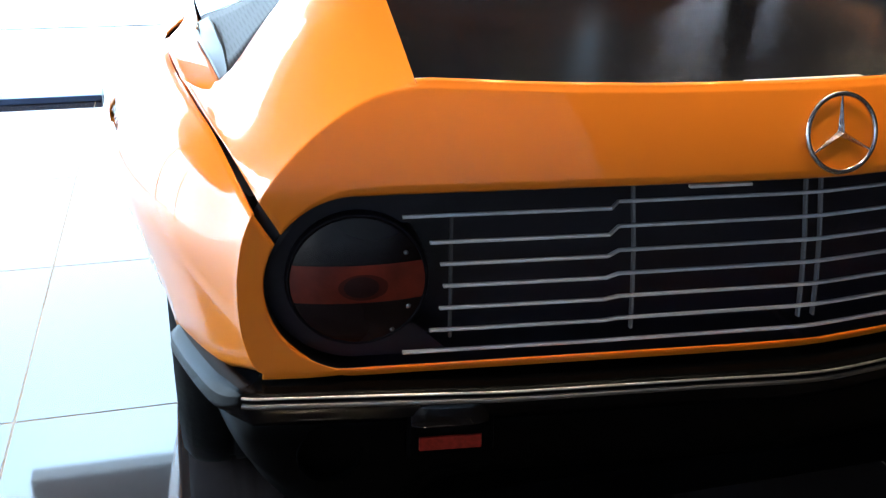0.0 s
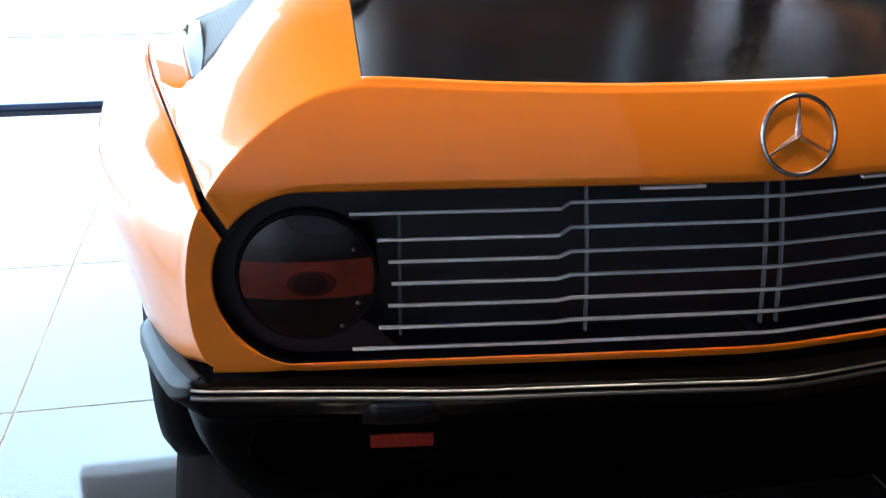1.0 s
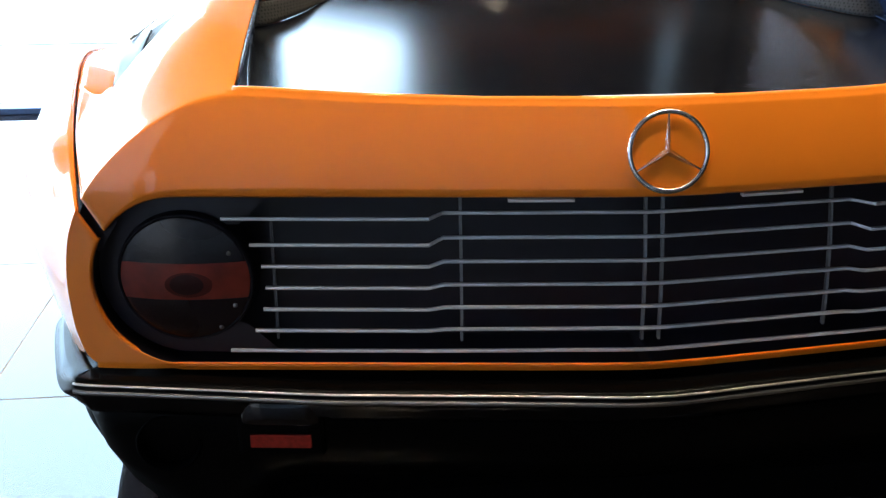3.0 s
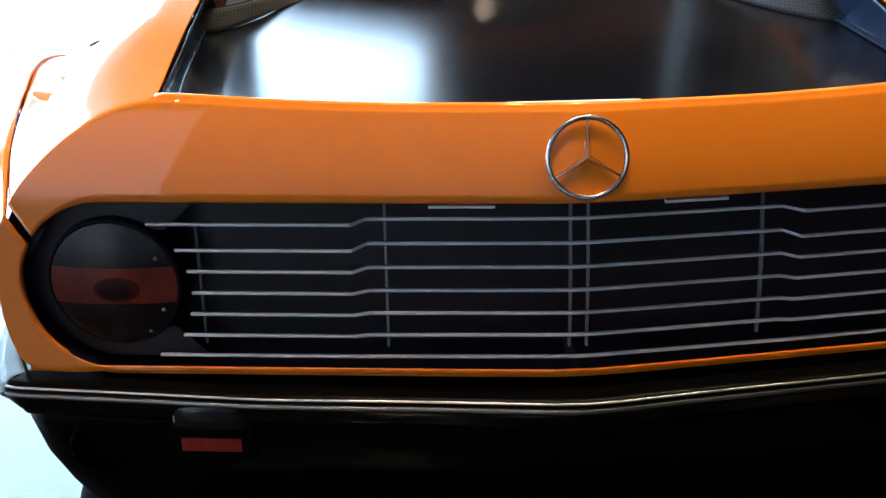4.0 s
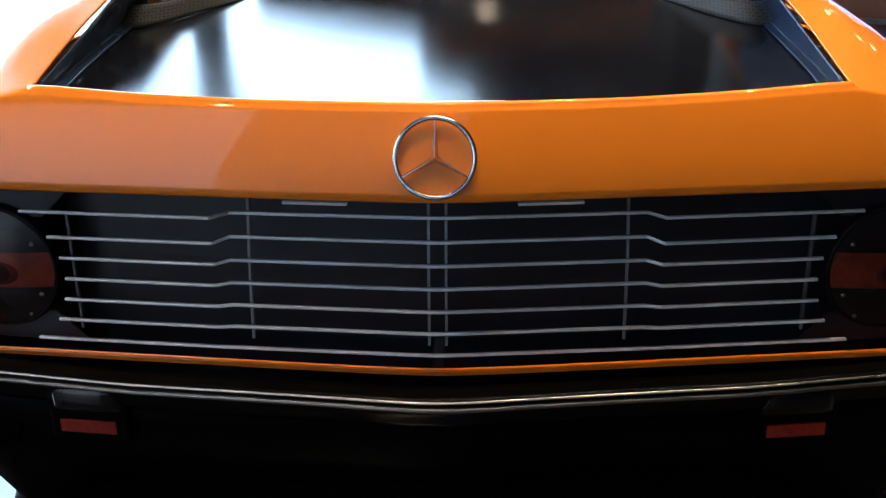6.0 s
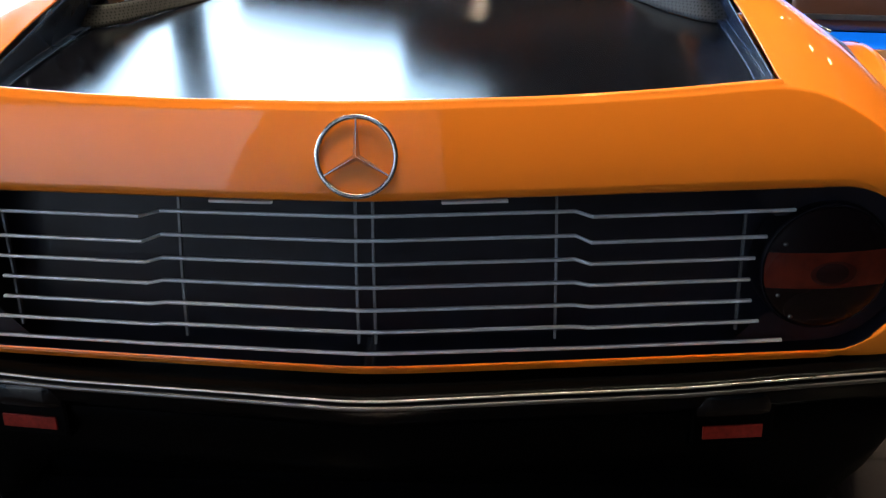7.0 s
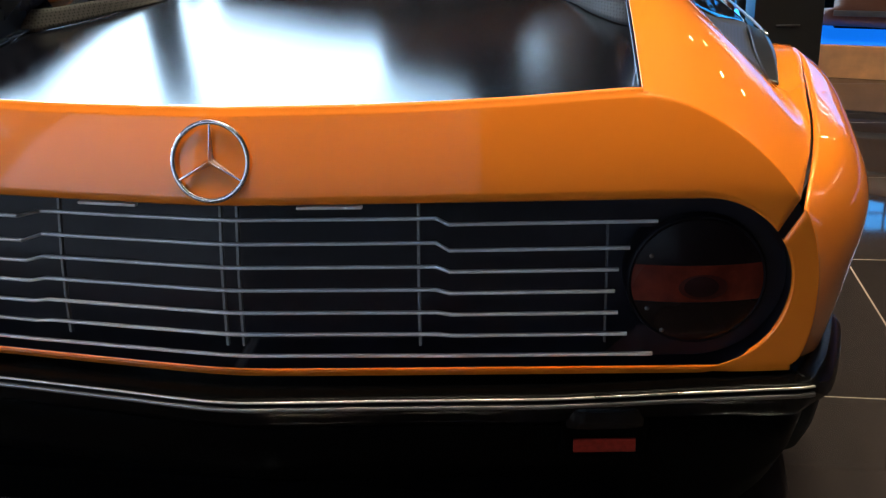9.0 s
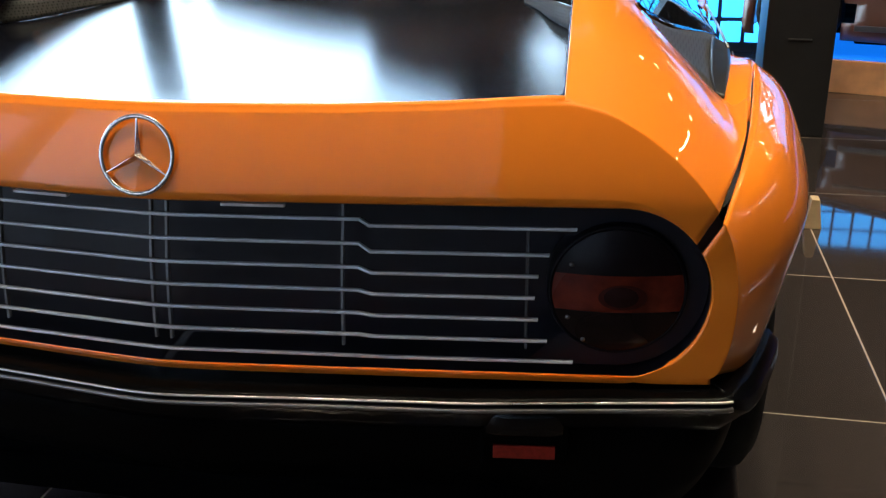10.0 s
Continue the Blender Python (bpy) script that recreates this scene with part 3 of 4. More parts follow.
# tail lamps
def tail_lamp(s):
    lamp = new("tail_lamp")
    lamp.parent = car
    lamp.matrix_parent_inverse = Matrix.Translation(-car.location)
    lamp["label"] = "round smoked tail lamp with a red band"
    c = Vector((s * 0.640, face_y(0.64, 0.566) + 0.018, 0.566))
    turn = Matrix.Translation(c) @ Matrix.Rotation(math.atan(0.11) * s, 4, "Z") @ Matrix.Rotation(radians(90), 4, "X")
    b = bmesh.new()
    lathe(b, [(0.089, -0.05), (0.089, -0.006), (0.0905, -0.003), (0.093, -0.004), (0.095, -0.01), (0.095, -0.05)], turn, 64)
    o = mesh_object("bezel", b, PLATE, None, "dark bezel")
    o.parent = lamp
    R = 0.0885

    def dome(x, z):
        return 0.012 * (1 - (x * x + z * z) / (R * R)) - 0.004

    def lens(z0, z1, n=12):
        b2 = bmesh.new()
        rws = []
        for z in np.linspace(z0, z1, n):
            w = math.sqrt(max(0, R * R - z * z))
            rws.append([turn @ Vector((w * u, z, dome(w * u, z))) for u in np.linspace(-1, 1, 33)])
        grid(b2, rws)
        return b2
    # Two dim red discs on the lens make the dark spot in its band.
    for nm, rad, lift, mat, lab in (("spot_rim", 0.029, 0.0086, MIDRED, "dull red edge of the dark spot"), ("dark_spot", 0.022, 0.0098, DIMRED, "dark spot laid on the red band")):
        b = bmesh.new()
        lathe(b, [(0.0, 0.0), (rad * 0.75, -0.0006), (rad, -0.0028)], turn @ Matrix.Translation((0.004, -0.004, lift)) @ Matrix.Diagonal((1.2, 0.78, 1, 1)), 32)
        o = mesh_object(nm, b, mat, None, lab)
        o.parent = lamp
    for sx, sz in ((-s * 0.063, 0.039), (-s * 0.066, -0.038), (-s * 0.044, -0.072)):
        b = bmesh.new()
        lathe(b, [(0.0, 0.0012), (0.0026, 0.0010), (0.0036, -0.0015)], turn @ Matrix.Translation((sx, sz, dome(sx, sz) + 0.0012)), 12)
        o = mesh_object("screw", b, DARKTRIM, None, "small dull screw")
        o.parent = lamp
    for nm, z0, z1, mat, lab in (("upper_lens", 0.0265, 0.088, SMOKE, "smoked lens"), ("brake_band", -0.0265, 0.0265, REDBAND, "red band"), ("lower_lens", -0.088, -0.0270, SMOKE, "smoked lens")):
        o = mesh_object(nm, lens(z0, z1), mat, None, lab)
        o.parent = lamp


for s in (-1, 1):
    tail_lamp(s)

# star-shaped badge: ring and three tapering arms
badge = new("badge")
badge.parent = car
badge.matrix_parent_inverse = Matrix.Translation(-car.location)
badge["label"] = "chrome ring with three tapering arms"
lean = Matrix.Translation((0.0, face_y(0, 0.75) - 0.002, 0.7485)) @ Matrix.Rotation(radians(90 - 15), 4, "X")
bm = bmesh.new()
R = 0.0515
prof = [(R + 0.0036 * math.cos(a), 0.0036 * math.sin(a) + 0.002) for a in np.linspace(0, 2 * math.pi, 12, endpoint=False)]
lathe(bm, prof, lean, 72, closed=True)
o = mesh_object("ring", bm, BADGE)
o.parent = badge
for k in range(3):
    bm = bmesh.new()
    g = radians(90 + 120 * k)
    d, p = Vector((math.cos(g), math.sin(g), 0)), Vector((-math.sin(g), math.cos(g), 0))
    z = Vector((0, 0, 1))
    pts = [d * R + z * 0.002, p * 0.0046 + d * 0.0027, z * 0.008, -p * 0.0046 + d * 0.0027, d * R + z * 0.004 + p * 0.001, d * R + z * 0.004 - p * 0.001]
    v = [bm.verts.new(lean @ q) for q in pts]
    bm.faces.new((v[2], v[1], v[4]))
    bm.faces.new((v[2], v[4], v[5]))
    bm.faces.new((v[2], v[5], v[3]))
    bm.faces.new((v[1], v[0], v[4]))
    bm.faces.new((v[3], v[5], v[0]))
    bm.faces.new((v[4], v[0], v[5]))
    o = mesh_object("arm", bm, BADGE, None, "", False)
    o.parent = badge

# bumper: flat top ledge, rounded edge, wrapping the corners
half = [(0.0, -0.069), (0.05, -0.066), (0.2, -0.047), (0.4, -0.024), (0.6, -0.001), (0.74, 0.014), (0.79, 0.021), (0.814, 0.040), (0.842, 0.09), (0.870, 0.18), (0.889, 0.258), (0.892, 0.285)]
pathx = crom([(x, y, 0) for x, y in half], 60)
path = [Vector((-p.x, p.y, 0)) for p in reversed(pathx)] + pathx[1:]
prof = [(0.085, 0.420), (0.045, 0.4205), (0.012, 0.4195), (0.004, 0.4180), (0.0005, 0.4145), (0.0022, 0.4115), (0.0002, 0.4085), (0.0012, 0.4015), (0.008, 0.396), (0.016, 0.388), (0.020, 0.372), (0.026, 0.358), (0.05, 0.352)]
corner = [(0.085, 0.420), (0.045, 0.4203), (0.0185, 0.4203), (0.0170, 0.4196), (0.0030, 0.4055), (0.0018, 0.4030), (0.002, 0.3900), (0.0005, 0.3860), (0.003, 0.381), (0.010, 0.375), (0.018, 0.366), (0.026, 0.358), (0.05, 0.352)]
bm = bmesh.new()
rows = []
for i, p in enumerate(path):
    d = (path[min(i + 1, len(path) - 1)] - path[max(0, i - 1)]).normalized()
    nrm = Vector((-d.y, d.x, 0))
    lift = 0.014 * min(1, max(0, (abs(p.x) - 0.45) / 0.33)) * min(1, max(0, (0.90 - abs(p.x)) / 0.09))
    w = min(1, max(0, (abs(p.x) - 0.80) / 0.03))
    rows.append([Vector((p.x, p.y, 0)) + nrm * (a + w * (ca - a)) + Vector((0, 0, z + w * (cz - z) + lift)) for (a, z), (ca, cz) in zip(prof, corner)])
v = grid(bm, rows)
for end in (v[0], v[-1]):
    bm.faces.new(end)
carpart("bumper", bm, BUMPER, None, "satin black wrap-round bumper")

# two thin metal lines stand in for the highlights along the bumper's edge
for nm, off, zz, rad, mat, lab in (("edge_highlight", -0.0008, 0.4150, 0.0020, TRIM, "bright metal line for the bumper edge's highlight"), ("lower_highlight", -0.0004, 0.4035, 0.0040, DARKTRIM, "dull metal line for the bumper's lower highlight")):
    bm = bmesh.new()
    rows = []
    for i, p in enumerate(path):
        if abs(p.x) > 0.80:
            continue
        d = (path[min(i + 1, len(path) - 1)] - path[max(0, i - 1)]).normalized()
        nrm = Vector((-d.y, d.x, 0))
        lift = 0.014 * min(1, max(0, (abs(p.x) - 0.45) / 0.33)) * min(1, max(0, (0.90 - abs(p.x)) / 0.09))
        c = Vector((p.x, p.y, 0)) + nrm * off + Vector((0, 0, zz + lift))
        rows.append([c + nrm * (rad * math.cos(a)) + Vector((0, 0, rad * math.sin(a))) for a in np.linspace(0, 2 * math.pi, 8, endpoint=False)])
    grid(bm, rows, closed=True)
    carpart(nm, bm, mat, None, lab)

# lower valance under the bumper, deeper at the corners and wrapping round them
vpath = crom([(0, -0.020, 0), (0.2, -0.002, 0), (0.4, 0.019, 0), (0.6, 0.041, 0), (0.72, 0.056, 0), (0.775, 0.075, 0), (0.805, 0.12, 0), (0.83, 0.22, 0), (0.855, 0.40, 0), (0.86, 0.50, 0)], 90)
bm = bmesh.new()
rows = []
for p in [Vector((-q.x, q.y, 0)) for q in reversed(vpath)] + vpath[1:]:
    zb = interp(abs(p.x), [0, 0.50, 0.545, 0.60, 0.68, 0.74, 0.80, 0.83, 0.86], [0.232, 0.236, 0.225, 0.160, 0.140, 0.200, 0.25, 0.255, 0.27])
    inn = Vector((-0.35 * p.x / 0.86, 0.9, 0)).normalized()
    rows.append([p + inn * 0.02 + Vector((0, 0, 0.41)), p + Vector((0, 0, 0.375)), p - inn * 0.010 + Vector((0, 0, 0.345)), p + Vector((0, 0, 0.315)), p + inn * 0.012 + Vector((0, 0, (0.315 + zb) / 2)), p + inn * 0.035 + Vector((0, 0, zb)), p + inn * 0.10 + Vector((0, 0, zb + 0.005))])
grid(bm, rows)
solid(carpart("valance", bm, BLACK, None, "black lower valance"), 0.004)
bm = bmesh.new()
box(bm, (1.30, 3.4, 0.07), (0, 1.80, 0.135), 0.01)
carpart("underbody", bm, MATT, None, "dark underbody", False)

# marker lamps hung below the bumper
for s in (-1, 1):
    mk = new("marker_lamp")
    mk.parent = car
    mk.matrix_parent_inverse = Matrix.Translation(-car.location)
    mk["label"] = "small lamp block with a red reflector"
    M = Matrix.Translation((s * 0.522, 0.012, 0.362)) @ Matrix.Rotation(s * 0.12, 4, "Z")
    b = bmesh.new()
    box(b, (0.125, 0.06, 0.098), (0, 0.032, -0.012), 0.006, M)
    o = mesh_object("housing", b, BLACK, None, "", False)
    o.parent = mk
    b = bmesh.new()
    rws = []
    for w in np.linspace(-1, 1, 15):      # rounded glass block, bulging out
        e = (1 - abs(w) ** 5)
        rws.append([M @ Vector((0.057 * w, 0.004 - 0.013 * e * (max(0.0, math.cos(g)) ** 0.5 if abs(g) < 1.57 else 0), 0.012 + 0.021 * math.sin(g))) for g in np.linspace(-math.pi / 2, math.pi / 2, 11)])
    grid(b, rws)
    o = mesh_object("clear_lens", b, GREYLENS, None, "smoky clear lens")
    o.parent = mk
    b = bmesh.new()
    box(b, (0.088, 0.004, 0.021), (0, 0.0005, -0.035), 0.001, M)
    o = mesh_object("reflector", b, REDREF, None, "red reflector", False)
    o.parent = mk

# exhaust pipe
bm = bmesh.new()
lathe(bm, [(0.036, -0.25), (0.044, 0.005), (0.047, 0.012), (0.044, 0.015), (0.040, 0.005), (0.038, -0.2), (0.0, -0.2)], pose(-0.686, 0.058, 0.312, 90, 0, 0), 32)
carpart("exhaust_pipe", bm, MATT, None, "dark round tailpipe")

# deck panel between the buttresses
def deck_z(x, y):
    return 0.790 + 0.006 * (x / 0.56) ** 2 + 0.083 * (y - 0.112)


def deck_w(y):
    return interp(y, [0.066, 0.112, 0.25, 0.42, 0.55, 1.5], [0.560, 0.562, 0.574, 0.583, 0.588, 0.588])


bm = bmesh.new()
grid(bm, [[Vector((u * deck_w(y), y, deck_z(u * deck_w(y), y))) for u in np.linspace(-1, 1, 61)] for y in np.linspace(0.066, 1.5, 60)])
solid(carpart("deck_panel", bm, DECK, None, "glossy black deck panel"), 0.004)
for s in (-1, 1):
    bm, bead = bmesh.new(), []
    rows = []
    for y in np.linspace(0.106, 0.62, 36):
        x0, z0 = deck_w(y), deck_z(deck_w(y), y)
        x1, z1 = interp(y, [0.106, 0.25, 0.47, 0.62], [0.5555, 0.5485, 0.538, 0.540]), interp(y, [0.106, 0.25, 0.47, 0.62], [0.824, 0.863, 0.926, 0.915])
        z1 = max(z1, z0 + 0.004)
        h = z1 - z0
        pts = crom([(s * (x0 - 0.022), y, z0 + 0.0015), (s * (x0 - 0.004), y, z0 + min(0.005, 0.3 * h)), (s * (x0 + 0.25 * (x1 - x0)), y, z0 + 0.35 * h), (s * x1, y, z1)], 16)
        rows.append(pts)
        bead.append(Vector((s * (x0 - 0.006), y, z0 + min(0.004, 0.3 * h))))
    grid(bm, rows)
    solid(carpart("deck_side", bm, SATIN, None, "satin black upturned side of the deck, tinted with bluish haze"), 0.003)
    bm = bmesh.new()
    sweep(bm, bead, ring_profile(0.0022, 8))
    carpart("deck_bead", bm, DIMTRIM, None, "thin grey metal bead along the deck's fold")

# perforated bands at the foot of the rear screens, and the dark screens above them
for s in (-1, 1):
    foot = crom([(s * 0.586, 0.535, 0), (s * 0.540, 0.560, 0), (s * 0.490, 0.645, 0), (s * 0.455, 0.735, 0), (s * 0.415, 0.82, 0)], 60)
    rise = [interp(i / 59, [0, 0.05, 0.5, 0.8, 1.0], [0.034, 0.040, 0.034, 0.016, 0.004]) for i in range(60)]
    bm = bmesh.new()
    rows = []
    for p, h in zip(foot, rise):
        z = deck_z(p.x, p.y) + 0.002
        rows.append([Vector((p.x, p.y, z + h * k / 4)) + Vector((0, 0.006 * k, 0)) for k in range(5)])
    grid(bm, rows)
    solid(carpart("perforated_band", bm, DOTS, None, "grey-brown perforated metal band"), 0.004)
    bm = bmesh.new()
    rows = []
    for i in range(0, 60):
        p, f = foot[i], i / 59
        z = deck_z(p.x, p.y) + 0.002 + rise[i]
        lean = Vector((s * 0.004, 0.06, 0.012)) * (1 - 0.8 * f) + Vector((0, 0, 0.002))
        rows.append([Vector((p.x, p.y + 0.026, z - 0.002)) + lean * (k / 4) for k in range(5)])
    grid(bm, rows)
    solid(carpart("rear_screen", bm, TINT, None, "dark slanting rear screen"), 0.004)

# Unseen blockers for the deck's reflection: posts beside the cabin, raised panel above roof
for s in (-1, 1):
    bm = bmesh.new()
    rows = []
    for k in range(9):
        f = k / 8
        c = Vector((s * 0.60, 1.20 + 0.02 * f, 0.83 + 0.44 * f))
        rows.append([c + Vector((a, b, 0)) for a, b in ((-0.038, -0.03), (0.038, -0.03), (0.044, 0.0), (0.038, 0.03), (-0.038, 0.03), (-0.044, 0.0))])
    v = grid(bm, rows, closed=True)
    bm.faces.new(v[0])
    bm.faces.new(v[-1])
    carpart("dark_bar_post", bm, MATT, None, "black post added for the dark bar in the deck's reflection", False)
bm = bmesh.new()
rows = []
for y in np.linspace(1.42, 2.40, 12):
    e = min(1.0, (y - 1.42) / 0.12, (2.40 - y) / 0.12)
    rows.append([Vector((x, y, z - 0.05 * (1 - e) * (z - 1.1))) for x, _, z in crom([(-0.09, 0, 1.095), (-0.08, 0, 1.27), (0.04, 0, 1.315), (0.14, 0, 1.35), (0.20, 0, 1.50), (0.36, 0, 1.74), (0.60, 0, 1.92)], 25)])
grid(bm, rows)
solid(carpart("reflection_blocker", bm, MATT, None, "dark raised panel added to block the deck's reflection"), 0.03)

# tape on the deck's edge
bm = bmesh.new()
box(bm, (0.185, 0.010, 0.003), (0.0, 0.076, EDGE_Z(0) + 0.0035), 0.0008)
carpart("edge_strip", bm, PALE, None, "pale strip along the deck's edge", False)


# cabin and front
def loft(name, secs, mat, label, n=24, m=40):
    b = bmesh.new()
    rws = [crom(sec, n) for sec in secs]
    cols = list(zip(*rws))
    fine = [crom(list(c), m) for c in cols]
    grid(b, fine)
    return solid(carpart(name, b, mat, None, label), 0.006)


for s in (-1, 1):
    # roof rail from the buttress to the roof
    loft("roof_rail", [[(s * 0.539, 0.47, 0.929), (s * 0.588, 0.488, 0.929), (s * 0.640, 0.49, 0.892)],
                       [(s * 0.533, 0.70, 0.912), (s * 0.585, 0.71, 0.915), (s * 0.635, 0.72, 0.898)],
                       [(s * 0.53, 0.98, 0.915), (s * 0.58, 0.98, 0.918), (s * 0.625, 0.98, 0.905)],
                       [(s * 0.50, 1.4, 0.925), (s * 0.55, 1.4, 0.930), (s * 0.60, 1.4, 0.915)]], ORANGE, "orange roof rail")
    lift = 0.016 * (s < 0)
    low = crom([(s * 0.638, 0.495, 0.889 + lift), (s * 0.71, 0.445, 0.819 + lift), (s * 0.778, 0.405, 0.757)], 30)
    mid = crom([(s * 0.622, 0.97, 0.905), (s * 0.70, 0.85, 0.862), (s * 0.796, 0.88, 0.790)], 30)
    far = crom([(s * 0.595, 1.4, 0.915), (s * 0.70, 1.4, 0.86), (s * 0.80, 1.4, 0.770)], 30)
    reach = [interp(i / 29, [0, 0.10, 0.5, 0.9, 1.0], [0.01, 0.03, 0.41, 0.88, 0.95] if s > 0 else [0.42, 0.44, 0.56, 0.88, 0.95]) for i in range(30)]
    bm = bmesh.new()
    grid(bm, [[p.lerp(q, f * k / 6) for k in range(7)] for p, q, f in zip(low, mid, reach)])
    solid(carpart("quarter_panel", bm, DOTS, None, "grey-brown perforated quarter panel"), 0.004)
    bm = bmesh.new()
    grid(bm, [[p.lerp(q, f + (1 - f) * k / 6) for k in range(7)] + [q.lerp(r, k / 4) for k in range(1, 5)] for p, q, r, f in zip(low, mid, far, reach)])
    solid(carpart("quarter_window", bm, PANE, None, "tinted quarter window glass"), 0.004).visible_shadow = False
    loft("window_border", [[(s * 0.770, 0.408, 0.768), (s * 0.784, 0.398, 0.764)], [(s * 0.766, 0.52, 0.781), (s * 0.800, 0.54, 0.784)], [(s * 0.775, 0.66, 0.797), (s * 0.809, 0.66, 0.788)], [(s * 0.782, 0.76, 0.802), (s * 0.810, 0.76, 0.790)]], BORDER, "dark grey window border", 6)
    bm = bmesh.new()
    sweep(bm, crom([(s * 0.806, 0.68, 0.795), (s * 0.805, 0.95, 0.793), (s * 0.804, 1.4, 0.782)], 12), ring_profile(0.003, 8))
    carpart("window_trim", bm, TRIM, None, "thin bright metal window trim")
    loft("shoulder", [[(s * 0.778, 0.34, 0.738), (s * (0.820 + swell(s, 0.345)), 0.345, 0.741)], [(s * 0.783, 0.41, 0.7618), (s * (0.826 + swell(s, 0.425)), 0.425, 0.7675)], [(s * 0.795, 0.60, 0.7785), (s * (0.842 + swell(s, 0.62)), 0.62, 0.784)],
                      [(s * 0.80, 1.0, 0.765), (s * (0.846 + swell(s, 1.0)), 1.03, 0.713)], [(s * 0.80, 1.4, 0.735), (s * 0.846, 1.4, 0.662)]], ORANGE, "orange shoulder", 6)
    loft("door", [[(s * 0.80, 1.4, 0.72), (s * 0.885, 1.45, 0.635), (s * 0.905, 1.5, 0.53), (s * 0.87, 1.5, 0.22)],
                  [(s * 0.80, 2.2, 0.70), (s * 0.87, 2.2, 0.62), (s * 0.89, 2.2, 0.5), (s * 0.86, 2.2, 0.20)],
                  [(s * 0.80, 2.9, 0.73), (s * 0.88, 2.9, 0.68), (s * 0.90, 2.9, 0.5), (s * 0.86, 2.9, 0.2)]], ORANGE, "orange gullwing door")
    loft("side_window", [[(s * 0.60, 1.4, 1.055), (s * 0.70, 1.4, 0.93), (s * 0.80, 1.4, 0.735)], [(s * 0.57, 2.0, 1.08), (s * 0.70, 2.1, 0.93), (s * 0.80, 2.2, 0.765)], [(s * 0.62, 2.4, 0.98), (s * 0.72, 2.6, 0.86), (s * 0.80, 2.85, 0.735)]], TINT, "dark side window")
    loft("front_fender", [[(s * 0.60, 2.9, 0.72), (s * 0.80, 2.9, 0.735), (s * 0.89, 2.9, 0.66), (s * 0.88, 2.9, 0.22)], [(s * 0.55, 3.6, 0.64), (s * 0.80, 3.6, 0.68), (s * 0.90, 3.6, 0.60), (s * 0.88, 3.6, 0.4)], [(s * 0.4, 4.3, 0.42), (s * 0.70, 4.25, 0.45), (s * 0.80, 4.1, 0.42), (s * 0.80, 4.1, 0.2)]], ORANGE, "orange front fender")
loft("roof", [[(-0.52, 1.35, 1.072), (0, 1.25, 1.10), (0.52, 1.35, 1.072)], [(-0.56, 1.8, 1.09), (0, 1.8, 1.125), (0.56, 1.8, 1.09)], [(-0.58, 2.1, 1.065), (0, 2.2, 1.10), (0.58, 2.1, 1.065)]], ORANGE, "orange roof")
loft("windscreen", [[(-0.58, 2.1, 1.06), (0, 2.2, 1.095), (0.58, 2.1, 1.06)], [(-0.70, 2.5, 0.90), (0, 2.7, 0.93), (0.70, 2.5, 0.90)], [(-0.78, 2.9, 0.735), (0, 3.15, 0.745), (0.78, 2.9, 0.735)]], TINT, "dark windscreen")
loft("bonnet", [[(-0.62, 2.9, 0.722), (0, 3.1, 0.74), (0.62, 2.9, 0.722)], [(-0.56, 3.6, 0.64), (0, 3.7, 0.64), (0.56, 3.6, 0.64)], [(-0.42, 4.3, 0.42), (0, 4.4, 0.42), (0.42, 4.3, 0.42)]], ORANGE, "orange bonnet")
loft("nose", [[(-0.78, 4.1, 0.42), (-0.42, 4.3, 0.42), (0, 4.4, 0.42), (0.42, 4.3, 0.42), (0.78, 4.1, 0.42)], [(-0.78, 4.1, 0.2), (-0.42, 4.3, 0.2), (0, 4.38, 0.2), (0.42, 4.3, 0.2), (0.78, 4.1, 0.2)]], BLACK, "black nose", 30, 4)
loft("rear_glass", [[(-0.50, 1.38, 1.065), (0, 1.28, 1.09), (0.50, 1.38, 1.065)], [(-0.50, 1.2, 0.92), (0, 1.1, 0.93), (0.50, 1.2, 0.92)]], TINT, "dark rear glass")
loft("sill", [[(-0.87, 1.3, 0.24), (0, 1.3, 0.22), (0.87, 1.3, 0.24)], [(-0.87, 4.1, 0.22), (0, 4.2, 0.2), (0.87, 4.1, 0.22)]], MATT, "dark floor pan")


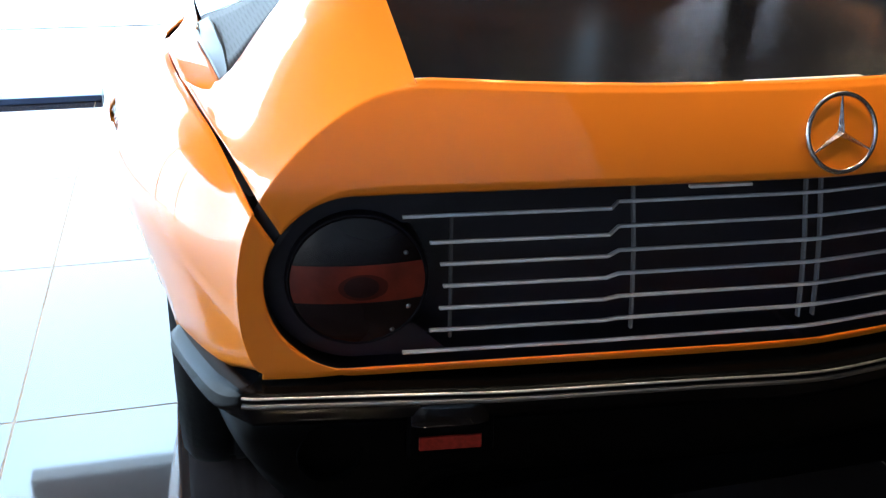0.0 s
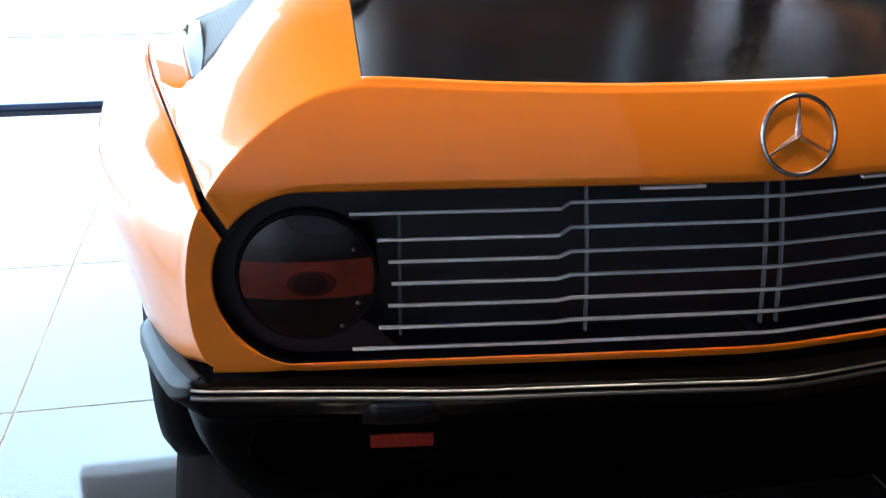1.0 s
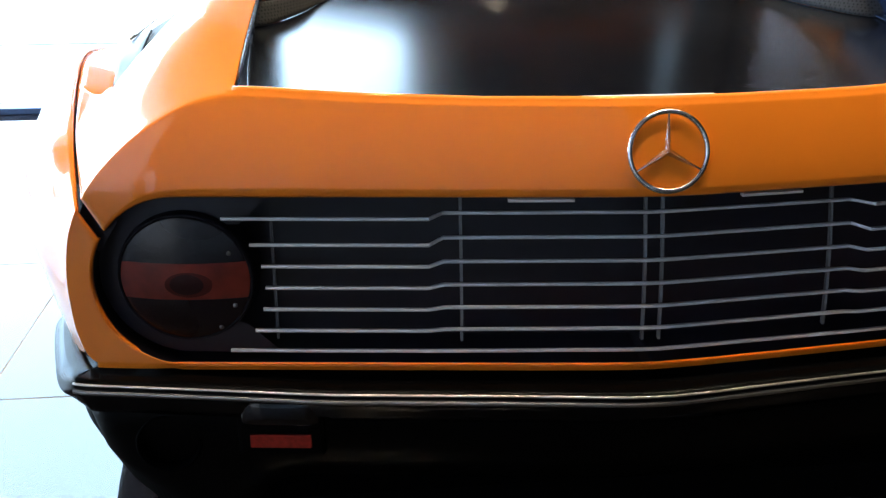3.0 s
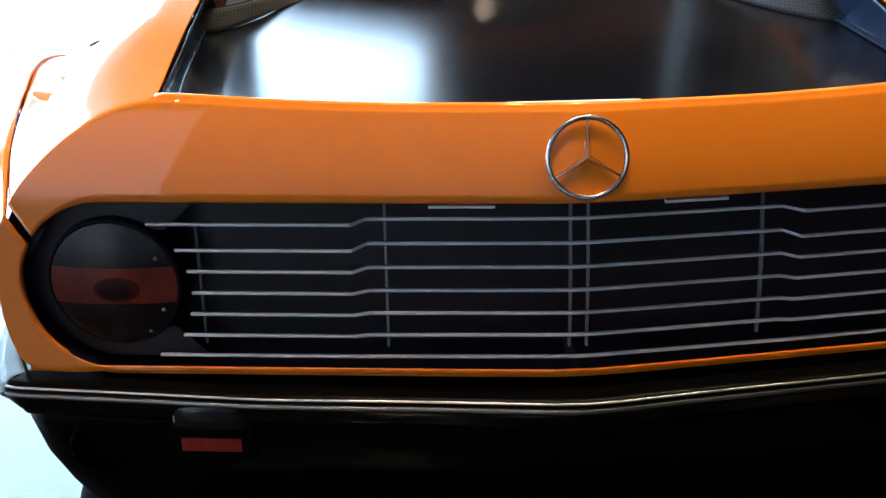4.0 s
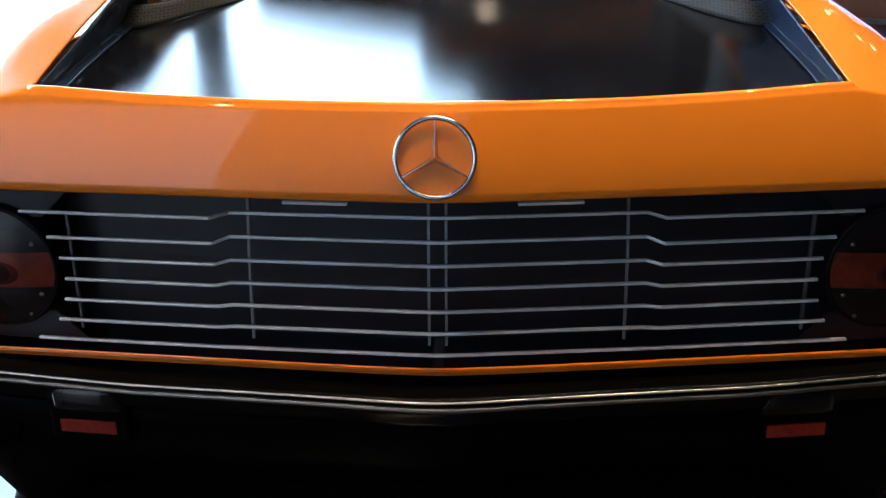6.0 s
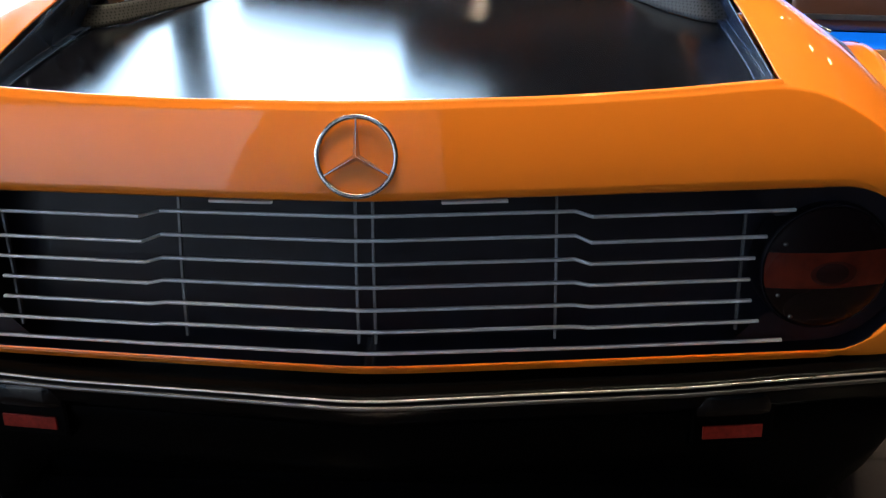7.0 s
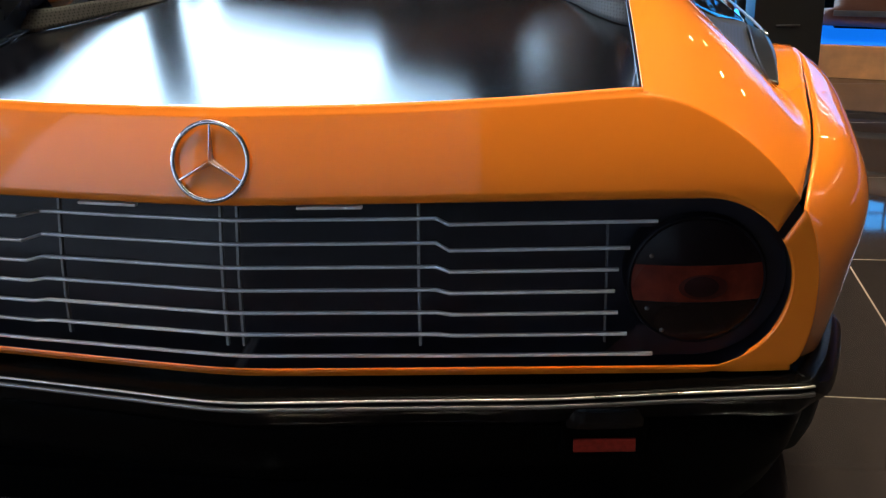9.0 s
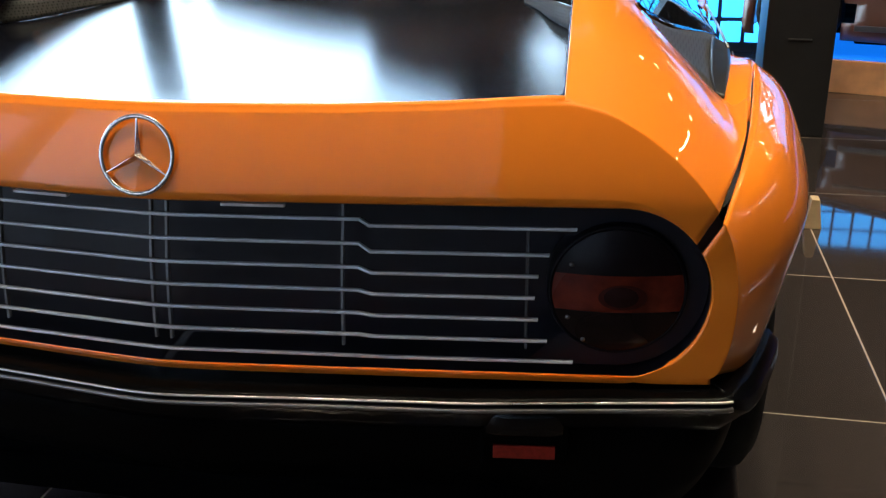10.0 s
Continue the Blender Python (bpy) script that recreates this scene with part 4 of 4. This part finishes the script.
def wheel(parent, at, side, r=0.32, w=0.22, rim_mat=None, label=""):
    """A tyre with tread grooves, a dished rim and five spokes."""
    wh = new("wheel")
    wh.parent = parent
    wh.matrix_parent_inverse = Matrix.Translation(-parent.location)
    m = Matrix.Translation(at) @ Matrix.Rotation(radians(90 * side), 4, "Y")
    b = bmesh.new()
    h = w / 2
    prof = [(r * 0.62, -h * 0.85), (r * 0.75, -h), (r * 0.90, -h), (r * 0.975, -h * 0.88), (r, -h * 0.7)]
    for g in (-0.45, -0.15, 0.15, 0.45):
        prof += [(r, h * (g - 0.05)), (r - 0.008, h * (g - 0.035)), (r - 0.008, h * (g + 0.035)), (r, h * (g + 0.05))]
    prof += [(r, h * 0.7), (r * 0.975, h * 0.88), (r * 0.90, h), (r * 0.75, h), (r * 0.62, h * 0.85)]
    lathe(b, prof, m, 64)
    o = mesh_object("tyre", b, RUBBER)
    o.parent = wh
    b = bmesh.new()
    lathe(b, [(r * 0.64, -h * 0.9), (r * 0.6, -h * 0.5), (r * 0.58, h * 0.5), (r * 0.62, h * 0.92), (r * 0.66, h * 0.95), (r * 0.60, h * 0.85)], m, 48)
    for k in range(5):
        mm = m @ Matrix.Rotation(2 * math.pi * k / 5, 4, "Z")
        box(b, (r * 0.58, 0.07, 0.03), (r * 0.32, 0, h * 0.6), 0.006, mm)
    lathe(b, [(0.0, h * 0.78), (0.05, h * 0.76), (0.06, h * 0.6)], m, 24)
    o = mesh_object("rim", b, rim_mat or SILVER)
    o.parent = wh
    return wh


for s in (-1, 1):
    wheel(car, (s * 0.742, 0.63, 0.325), s, 0.325, 0.30)
    wheel(car, (s * 0.79, 3.52, 0.31), s, 0.31, 0.19)

# ---- the brown saloon car on its platform ----
PLAT = Matrix.Translation((1.75, 4.20, 0)) @ Matrix.Rotation(radians(-16), 4, "Z")
platform = thing("platform", (1.75, 4.20, 0), "low wooden platform with a blue-lit top under a brown car", "platform")
platform.rotation_euler = (0, 0, radians(-16))
bm = bmesh.new()
box(bm, (5.2, 0.04, 0.168), (2.1, 0.02, 0.084), 0.003)
part("front_board", bm, BOARD, platform, "orange-brown wooden front board", False)
bm = bmesh.new()
box(bm, (5.2, 2.6, 0.020), (2.1, 1.345, 0.160), 0.002)
part("top", bm, BLUETOP, platform, "blue-lit top", False)
bm = bmesh.new()
box(bm, (5.1, 2.5, 0.148), (2.1, 1.31, 0.074))
part("base", bm, PILLAR, platform, "dark base", False)

saloon = thing("show_car", (0, 0, 0), "brown car with a low nose and pale wheels on a platform", "car")
saloon.matrix_world = PLAT @ Matrix.Translation((1.66, 0.97, 0.171))


def spart(name, b, mat, label="", smooth=True):
    return mesh_object(name, b, mat, saloon, label, smooth)


def sloft(name, secs, mat, label, n=30, m=40):
    b = bmesh.new()
    rws = [crom(sec, n) for sec in secs]
    grid(b, [crom(list(c), m) for c in zip(*rws)])
    return solid(spart(name, b, mat, label), 0.006)


# its own x runs along the car, near side towards -y
SL, SW = 2.3, 0.86
sec = [(0.02, 0.075), (0.0, 0.15), (-0.01, 0.30), (0.0, 0.47), (0.03, 0.75), (0.12, 0.92)]
HX, HZ = [-2.3, -1.4, -0.5, 0.5, 1.4, 2.3], [0.46, 0.52, 0.64, 0.84, 0.88, 0.80]
b = bmesh.new()
for side in (-1, 1):
    near = [[(x, side * (SW - a - (0.10 if abs(x) > 2.2 else 0)), 0.075 + (z - 0.075) * (interp(x, HX, HZ) - 0.075) / 0.845) for a, z in sec] for x in (-SL, -1.4, -0.5, 0.5, 1.4, SL)]
    grid(b, [crom(list(c), 70) for c in zip(*[crom(r, 26) for r in near])])
out = [f for f in b.faces for c in [f.calc_center_median()] if min((c.x + 2.00) ** 2, (c.x - 1.25) ** 2) + (c.z - 0.22) ** 2 < 0.26 ** 2]
bmesh.ops.delete(b, geom=out, context="FACES")
for x0, x1, z0, z1 in ((-SL, -0.3, 0.46, 0.67), (1.1, SL, 0.87, 0.80)):
    grid(b, [[Vector((x0 + (x1 - x0) * i / 8, y, z0 + (z1 - z0) * i / 8 + 0.03 * (1 - (y / 0.75) ** 2))) for y in np.linspace(-SW + 0.1, SW - 0.1, 12)] for i in range(9)])
for x in (-SL, SL):
    grid(b, [[Vector((x, y, z)) for y in np.linspace(-SW + 0.1, SW - 0.1, 8)] for z in (0.08, 0.25, 0.46)])
solid(spart("body", b, BROWN, "glossy brown body"), 0.006)
sloft("cabin_glass", [[(-0.4, -0.74, 0.64), (-0.4, 0, 0.67), (-0.4, 0.74, 0.64)], [(0.4, -0.60, 1.12), (0.4, 0, 1.16), (0.4, 0.60, 1.12)], [(0.9, -0.60, 1.14), (0.9, 0, 1.18), (0.9, 0.60, 1.14)], [(1.5, -0.74, 0.86), (1.5, 0, 0.88), (1.5, 0.74, 0.86)]], TINT, "dark cabin glass")
for z, h, mat in ((0.150, 0.030, DIMTRIM), (0.36, 0.015, DIMTRIM)):
    b = bmesh.new()
    box(b, (2.7, 0.014, h), (-0.36, -SW - 0.012, z), 0.004)
    spart("side_trim", b, mat, "dull metal side strip", False)
b = bmesh.new()
box(b, (2.7, 0.05, 0.04), (-0.36, -SW + 0.12, 0.075), 0.008)
spart("sill", b, MATT, "black sill", False)
b = bmesh.new()
box(b, (3.9, 1.3, 0.06), (0, 0, 0.12), 0.01)
spart("underside", b, MATT, "dark underside", False)


def road_wheel(x, y, side):
    wh = wheel(car, (0, 0, 0), 1, 0.22, 0.18, CREAM)
    wh.parent = saloon
    wh.matrix_parent_inverse = Matrix()
    wh.location = (x, y, 0.22)
    wh.rotation_euler = (0, 0, radians(90 * side))
    return wh


for x in (-2.00, 1.25):
    for y, sd in ((-SW + 0.11, -1), (SW - 0.11, 1)):
        road_wheel(x, y, sd)

# ---- floor tiles ----
bm = bmesh.new()
s = TILE_S - 0.0045
box(bm, (s, s, 0.012), (0, 0, -0.006), 0.0008)
first = None
for i in range(-10, 8):
    for j in range(-9, 11):
        x, y = FLOOR_X + (i + 0.5) * TILE_S, FLOOR_Y + (j + 0.5) * TILE_S
        if not (RX0 < x < RX1 and RY0 < y < RY1):
            continue
        if first is None:
            first = mesh_object("tile", bm, TILE, floor, "", False)
            o = first
        else:
            o = new("tile", first.data)
            o.parent = floor
        o.location = (x, y, 0)
